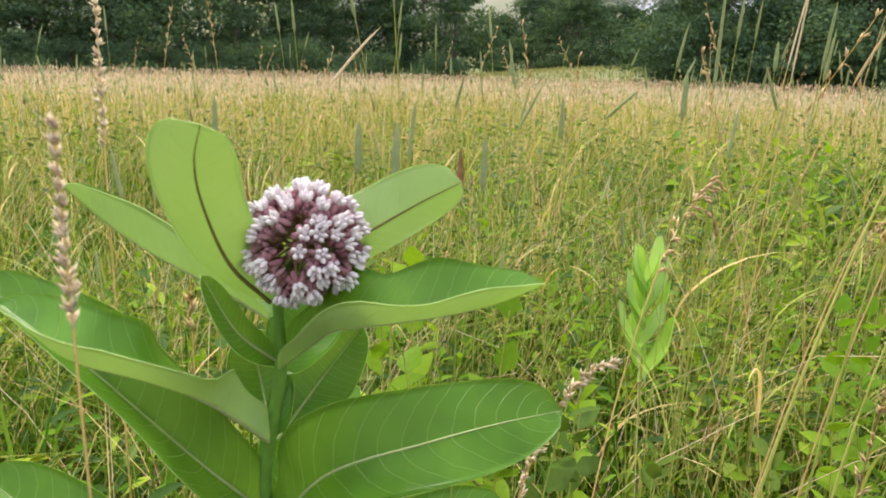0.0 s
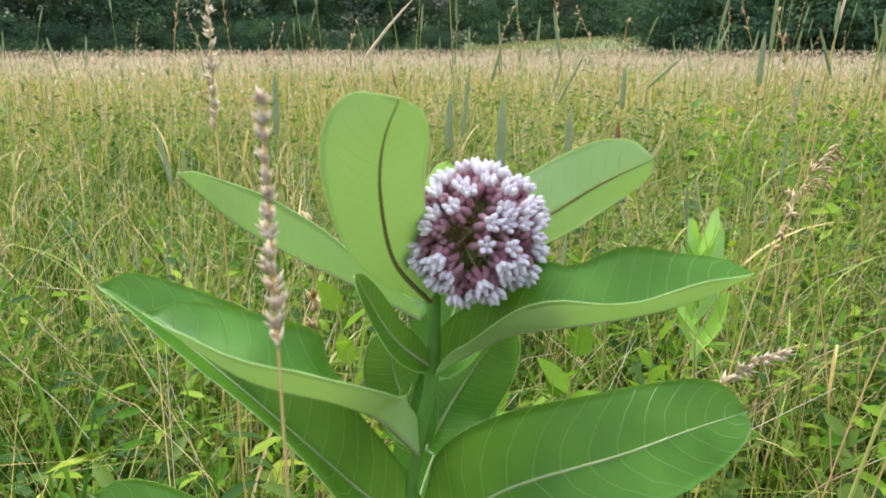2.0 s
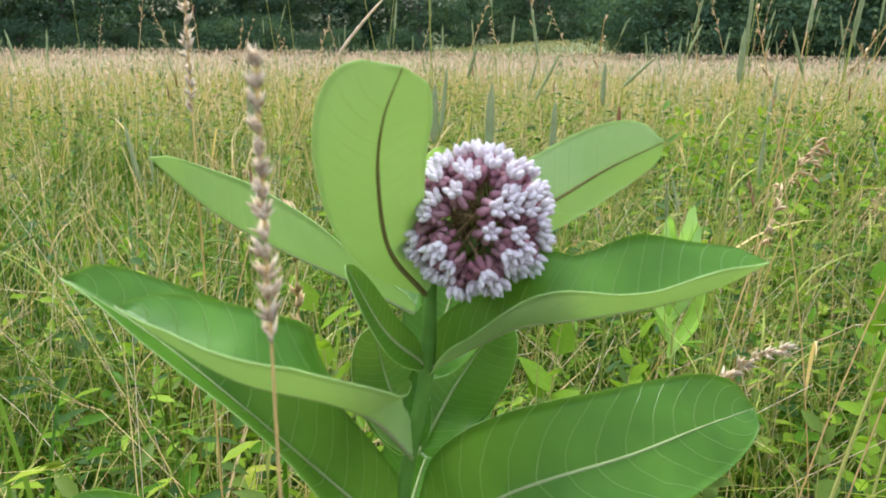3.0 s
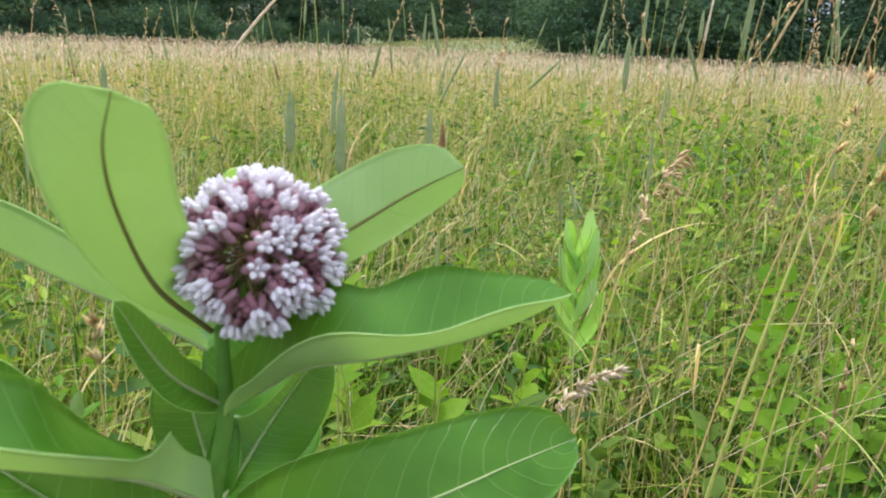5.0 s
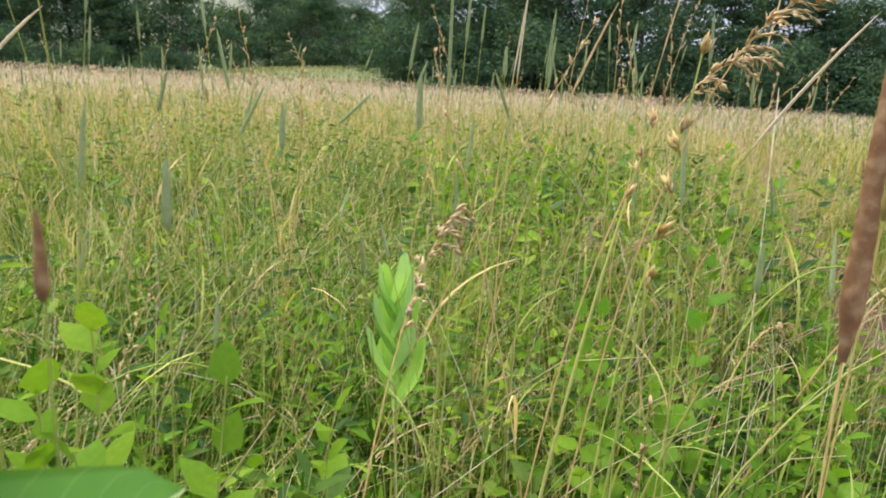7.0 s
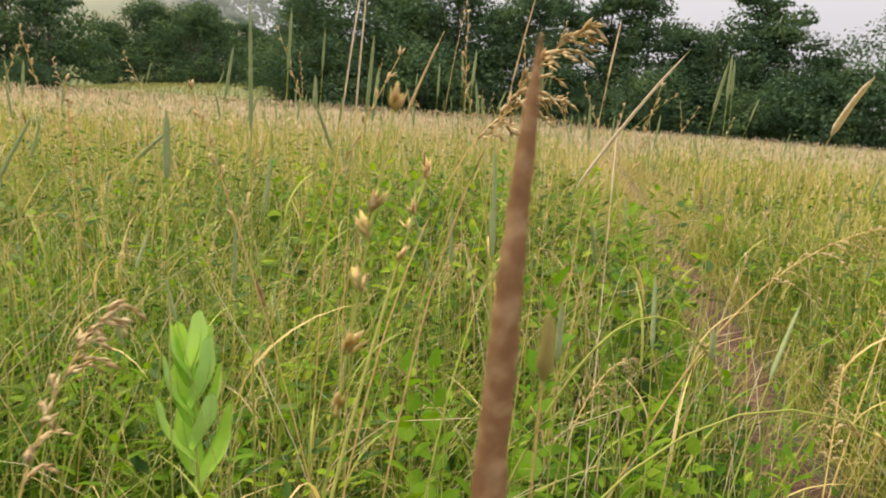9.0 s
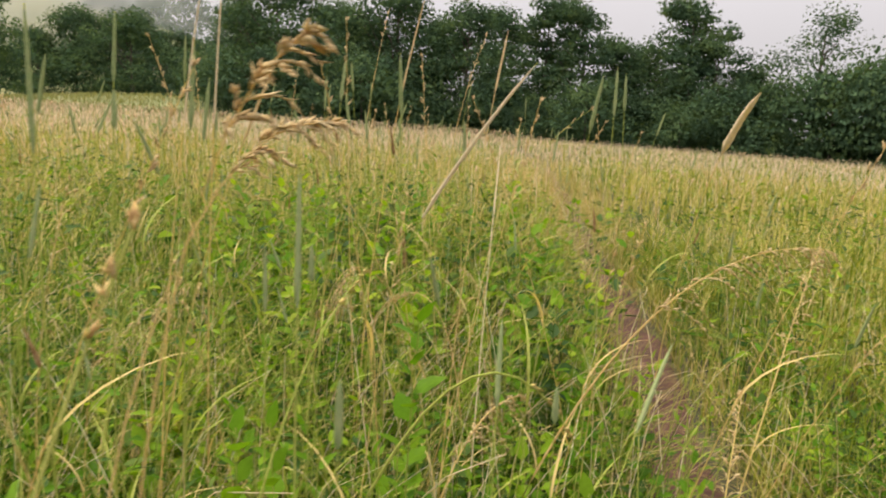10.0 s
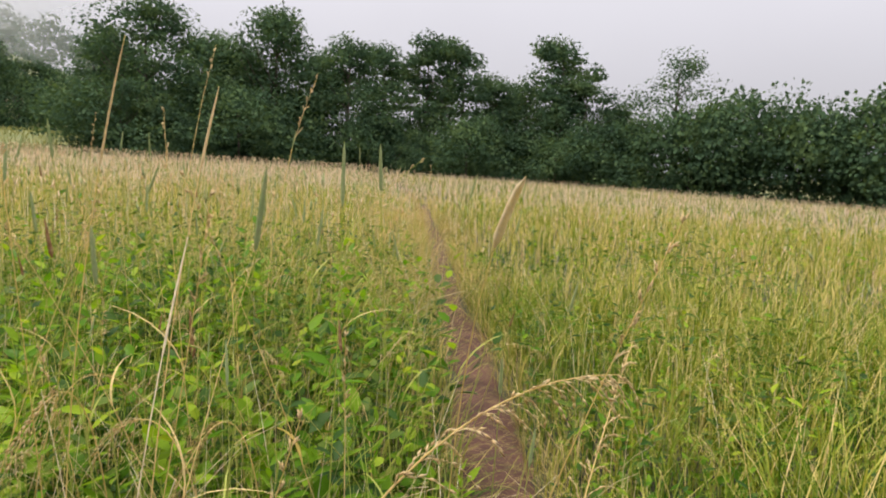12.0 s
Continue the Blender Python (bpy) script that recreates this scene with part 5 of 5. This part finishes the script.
def floret_mesh(seed):
    """One small flower: five upright pale hoods round a column, five dusky petals bent back, and its long thin stalk."""
    g = np.random.default_rng(seed)
    out, mats_ = [], []

    def add(part_, k):
        out.append(part_)
        mats_.append(np.full(len(part_[1]), k))
    ped = np.stack([0.0007 * np.sin(np.linspace(0, 3, 7)), np.zeros(7), np.linspace(-0.026, 0.002, 7)], -1)
    add(tubes(ped[None], np.full((1, 7), 0.00036), 5), 2)
    q = np.linspace(0, 1, 8)[:, None]
    for i in range(5):
        a = i * 2 * math.pi / 5 + g.uniform(-0.12, 0.12)
        d = np.array([math.cos(a), math.sin(a), 0])
        tilt = g.uniform(0.85, 1.2)
        line = d * (0.0011 + 0.0021 * tilt * q ** 0.8) + np.array([0, 0, 1]) * (0.0012 + 0.0052 * q)
        add(tubes(line[None], np.array([[0.0004, 0.0009, 0.0012, 0.00133, 0.00132, 0.00115, 0.0008, 0.0002]]), 8), 0)
        horn = d * (0.0018 - 0.0008 * q) + np.array([0, 0, 1]) * (0.0035 + 0.0028 * q)
        add(tubes(horn[None], np.linspace(0.0003, 0.0001, 8)[None], 4), 0)
        a += math.pi / 5
        d = np.array([math.cos(a), math.sin(a), 0])
        line = d * (0.0004 + 0.0034 * np.sin(q * 2.2)) + np.array([0, 0, 1]) * (0.0015 - 0.0072 * q ** 1.25)
        add(tubes(line[None], np.array([[0.0005, 0.0011, 0.0015, 0.0017, 0.0017, 0.0014, 0.0009, 0.0002]]), 6), 1)
    col = np.stack([np.zeros(4), np.zeros(4), np.array([0.001, 0.003, 0.0046, 0.0052])], -1)
    add(tubes(col[None], np.array([[0.0010, 0.0011, 0.0010, 0.0002]]), 7), 0)
    v, t = join(*out)
    me = tri_mesh("floret", v, t, M_PETAL)
    me.materials.append(M_PURPLE)
    me.materials.append(M_PEDICEL)
    me.polygons.foreach_set("material_index", np.concatenate(mats_).astype(np.int32))
    return me


milkweed = thing("milkweed", (0, 0, 0), "milkweed in bloom with broad green leaves and pink flower ball", "milkweed")
sx, sy = -0.12, 0.42
mw_line = spline([(sx, sy, gz(sx, sy) - 0.02), (-0.118, 0.412, 0.4), (-0.108, 0.405, 0.8), (-0.099, 0.402, 0.965), (-0.094, 0.400, 1.001), (-0.088, 0.400, 1.03), (-0.084, 0.399, 1.050), (-0.083, 0.394, 1.075), (-0.083, 0.392, 1.093), (-0.077, 0.388, 1.109), (-0.063, 0.380, 1.127)], 60)
child("stem", tri_mesh("stem", *tubes(mw_line[None], np.interp(np.linspace(0, 1, 60), [0, 0.7, 0.93, 0.97, 1.0], [0.0055, 0.0045, 0.0037, 0.0028, 0.0014])[None], 12), M_STALK), milkweed, "smooth stout green stem")
# two upright young leaves beside the flower, their pale backs to the walk
broad_leaf(milkweed, [(-0.085, 0.386, 1.094), (-0.100, 0.370, 1.119), (-0.103, 0.346, 1.153), (-0.100, 0.330, 1.176), (-0.093, 0.321, 1.193)], 0.0245, 0.0205, [(0.12, 1.0, 0.25), (0.05, 1.0, 0.4)], [20, 8, 2, 4], [40, 32, 26, 22], 18, 0.002, 6.0, 0.6, M_RIB_DARK, 5.5, 0.22, 0.5, flip=True)
broad_leaf(milkweed, [(-0.080, 0.388, 1.098), (-0.053, 0.387, 1.121), (-0.026, 0.388, 1.136), (-0.003, 0.390, 1.149), (0.019, 0.384, 1.161)], 0.0215, 0.0165, [(0.0, 1.0, 0.1), (0.1, 1.0, 0.1)], [16, 14, 12], [24, 22, 20], 14, 0.002, 7.0, 1.0, M_RIB_DARK, 4.0, 0.2, 0.5, flip=True)
# channelled leaf with one margin folded up
broad_leaf(milkweed, [(-0.082, 0.396, 1.052), (-0.061, 0.375, 1.073), (-0.046, 0.360, 1.087), (-0.020, 0.350, 1.094), (0.014, 0.351, 1.099), (0.040, 0.358, 1.104), (0.062, 0.366, 1.111)], 0.0180, 0.0330, [(-0.5, -0.35, 0.85), (-0.1, -0.02, 1.0), (0, -0.05, 1.0)], [12, 42, 50, 54, 44, 30], [42, 42, 40, 36, 30], 10, 0.0034, 13.0, 2.4, None, 2.6, 0.2, 0.5)
# low leaf with a bright midrib, its near margin rolled down
broad_leaf(milkweed, [(-0.095, 0.402, 0.937), (-0.054, 0.362, 1.002), (0.003, 0.354, 1.027), (0.040, 0.370, 1.029), (0.080, 0.392, 1.026)], 0.0260, 0.0325, [(-0.3, -0.6, 0.7), (0.0, -0.55, 0.8), (0.05, -0.45, 0.85)], [20, 10, -8, -18, -6], [20, 26, 26, 22], 10, 0.0055, 15.0, 0.4, None, 2.4, 0.25, 0.5)
# leaf that comes forward and curls over its near margin
broad_leaf(milkweed, [(-0.093, 0.394, 1.004), (-0.106, 0.345, 1.052), (-0.120, 0.312, 1.080), (-0.147, 0.302, 1.094), (-0.171, 0.314, 1.102), (-0.196, 0.328, 1.113)], 0.0300, 0.0200, [(-0.1, 0.25, 0.95), (0.15, 0.0, 1.0), (0.2, -0.05, 1.0)], [36, 34, 30, 26, 22], [80, 82, 74, 20, 46, 50, 40], 10, 0.0030, 11.0, 0.0, None, 2.6, 0.55, 0.4)
# long leaf held out behind it
broad_leaf(milkweed, [(-0.098, 0.402, 0.950), (-0.124, 0.380, 0.994), (-0.161, 0.366, 1.046), (-0.202, 0.368, 1.086), (-0.238, 0.376, 1.109)], 0.0310, 0.0270, [(0.5, -0.6, 0.6), (0.4, -0.6, 0.7), (0.3, -0.4, 0.9)], [22, 20, 20, 18], [26, 34, 48, 52, 44], 14, 0.0045, 14.0, 1.0, None, 2.4, 0.25, 0.5)
# rear leaf with its back showing
broad_leaf(milkweed, [(-0.090, 0.400, 1.079), (-0.123, 0.418, 1.091), (-0.165, 0.432, 1.108), (-0.193, 0.435, 1.126), (-0.216, 0.430, 1.152)], 0.0300, 0.0250, [(0.2, 0.05, 1.0), (0.4, 0.0, 0.9)], [30, 26, 20, 6], [58, 62, 64, 60], 6, 0.004, 11.0, 0.4, None, 2.6, 0.2, 0.5)
# small dark leaf at the node
broad_leaf(milkweed, [(-0.087, 0.396, 1.055), (-0.104, 0.384, 1.077), (-0.120, 0.381, 1.110)], 0.0100, 0.0125, [(0.75, -0.55, 0.35)], [16, 12], [24, 20], 10, 0.001, 8.0, 0.0, None, 2.2, 0.25, 0.45)
# leaves behind the stem and lower down
broad_leaf(milkweed, [(-0.085, 0.402, 1.045), (-0.070, 0.435, 1.075), (-0.060, 0.455, 1.10)], 0.024, 0.024, [(0.05, -0.9, 0.45)], [14], [14], 8, 0.002, 8.0, 0.0, None, 3.2, 0.2, 0.5)
broad_leaf(milkweed, [(-0.090, 0.404, 1.0), (-0.065, 0.43, 1.03), (-0.040, 0.435, 1.063)], 0.026, 0.026, [(-0.25, -0.85, 0.45)], [18], [24], 8, 0.003, 9.0, 0.0, None, 2.8, 0.2, 0.5)
broad_leaf(milkweed, [(-0.092, 0.404, 1.0), (-0.105, 0.428, 1.03), (-0.112, 0.435, 1.06)], 0.020, 0.020, [(0.2, -0.9, 0.4)], [16], [16], 8, 0.002, 8.0, 0.0, None, 2.8, 0.2, 0.5)
broad_leaf(milkweed, [(-0.098, 0.405, 0.955), (-0.080, 0.44, 0.985), (-0.050, 0.465, 1.010)], 0.026, 0.026, [(-0.25, -0.75, 0.6)], [18], [20], 8, 0.003, 9.0, 0.0, None, 2.8, 0.2, 0.5)
broad_leaf(milkweed, [(-0.084, 0.398, 1.09), (-0.080, 0.42, 1.125), (-0.074, 0.425, 1.156)], 0.011, 0.012, [(0.1, -0.95, 0.25)], [14], [14], 8, 0.002, 8.0, 0.0, None, 3.0, 0.2, 0.5, upper=M_YOUNG)
broad_leaf(milkweed, [(-0.106, 0.408, 0.86), (-0.19, 0.39, 0.915), (-0.285, 0.42, 0.966)], 0.034, 0.034, [(0.10, -0.40, 0.90)], [24], [24], 8, 0.004, 9.0, 0.0, None, 2.6, 0.2, 0.5)
broad_leaf(milkweed, [(-0.106, 0.408, 0.85), (-0.03, 0.41, 0.90), (0.06, 0.46, 0.915)], 0.034, 0.034, [(-0.10, -0.40, 0.90)], [24], [24], 8, 0.004, 9.0, 0.0, None, 2.6, 0.2, 0.5)
broad_leaf(milkweed, [(-0.104, 0.404, 0.89), (-0.10, 0.345, 0.92), (-0.08, 0.285, 0.92)], 0.030, 0.030, [(0.0, 0.30, 0.90)], [24], [24], 8, 0.004, 9.0, 0.0, None, 2.6, 0.2, 0.5)

umbel = child("flower_head", tri_mesh("flower_head", *tubes(np.array([[(0, 0, -0.004), (0, 0, -0.0025), (0, 0, 0), (0, 0, 0.0025), (0, 0, 0.004)]]), np.array([[0.0005, 0.003, 0.004, 0.003, 0.0005]]), 10), M_STEM), milkweed, "round head of pale pink florets with dusky purple petals")
umbel.location = (-0.063, 0.379, 1.129)
fm = [floret_mesh(s) for s in range(4)]
fr = random.Random(3)
hole = Vector((-0.24, -0.95, -0.12)).normalized()
under = Vector((-0.45, 0.45, -0.75)).normalized()
for i in range(132):
    z = 1 - 2 * (i + 0.5) / 132
    a = i * 2.39996 + fr.uniform(-0.12, 0.12)
    d = Vector((math.cos(a) * math.sqrt(1 - z * z), math.sin(a) * math.sqrt(1 - z * z), z))
    d = (d + Vector((fr.uniform(-0.13, 0.13), fr.uniform(-0.13, 0.13), fr.uniform(-0.13, 0.13)))).normalized()
    near_hole = d.dot(hole)
    if near_hole > 0.95 or (near_hole > 0.78 and fr.random() < 0.35) or d.dot(under) > 0.9:
        continue
    f = child("floret", fm[i % 4], umbel)
    q = d.to_track_quat("Z", "Y").to_matrix().to_4x4()
    s = fr.uniform(0.9, 1.1) * 1.05
    f.matrix_local = Matrix.Translation(d * 0.0275 * fr.uniform(0.92, 1.06)) @ q @ pose(0, 0, 0, fr.uniform(-16, 16), fr.uniform(-16, 16), fr.uniform(0, 360)) @ Matrix.Diagonal((s, s, s, 1))


def young_milkweed(x, y, top, seed, label):
    g = random.Random(seed)
    ob = thing("young_milkweed", (x, y, gz(x, y)), label, "milkweed", "young milkweeds")
    h = top - gz(x, y)
    c = bez((0, 0, 0), (0.01, 0, h * 0.5), (0, 0, h * 0.9), 14)
    child("stem", tri_mesh("stem", *tubes(c[None], np.linspace(0.0042, 0.0016, 14)[None], 7), M_STEM), ob)
    for i in range(12):
        t = 0.74 + 0.26 * (i / 11) ** 0.8
        a = i * 1.5708 + (0.4 if i % 2 else 0) + g.uniform(-0.25, 0.25)
        ln = 0.15 * (1.25 - 0.5 * t) * g.uniform(0.85, 1.15)
        up = 0.38 + 0.52 * t
        d = Vector((math.cos(a) * (1.15 - up), math.sin(a) * (1.15 - up), up)).normalized()
        b = Vector((0, 0, h * 0.9 * t))
        e = b + d * ln
        mid = b + d * ln * 0.5 + Vector((math.cos(a), math.sin(a), 0)) * ln * 0.12
        half_wide = 0.026 * (1.25 - 0.5 * t)
        broad_leaf(ob, [b, mid, e], half_wide, half_wide, [(-math.cos(a), -math.sin(a), 0.6)], [26, 20], [26, 20], 8, 0.002, 9.0, i, None, 2.0, 0.15, 0.45, upper=M_YOUNG, nu=18, nv=9)
    return ob


young_milkweed(0.412, 1.25, 0.938, 2, "young milkweed shoot with upright bright green leaves")
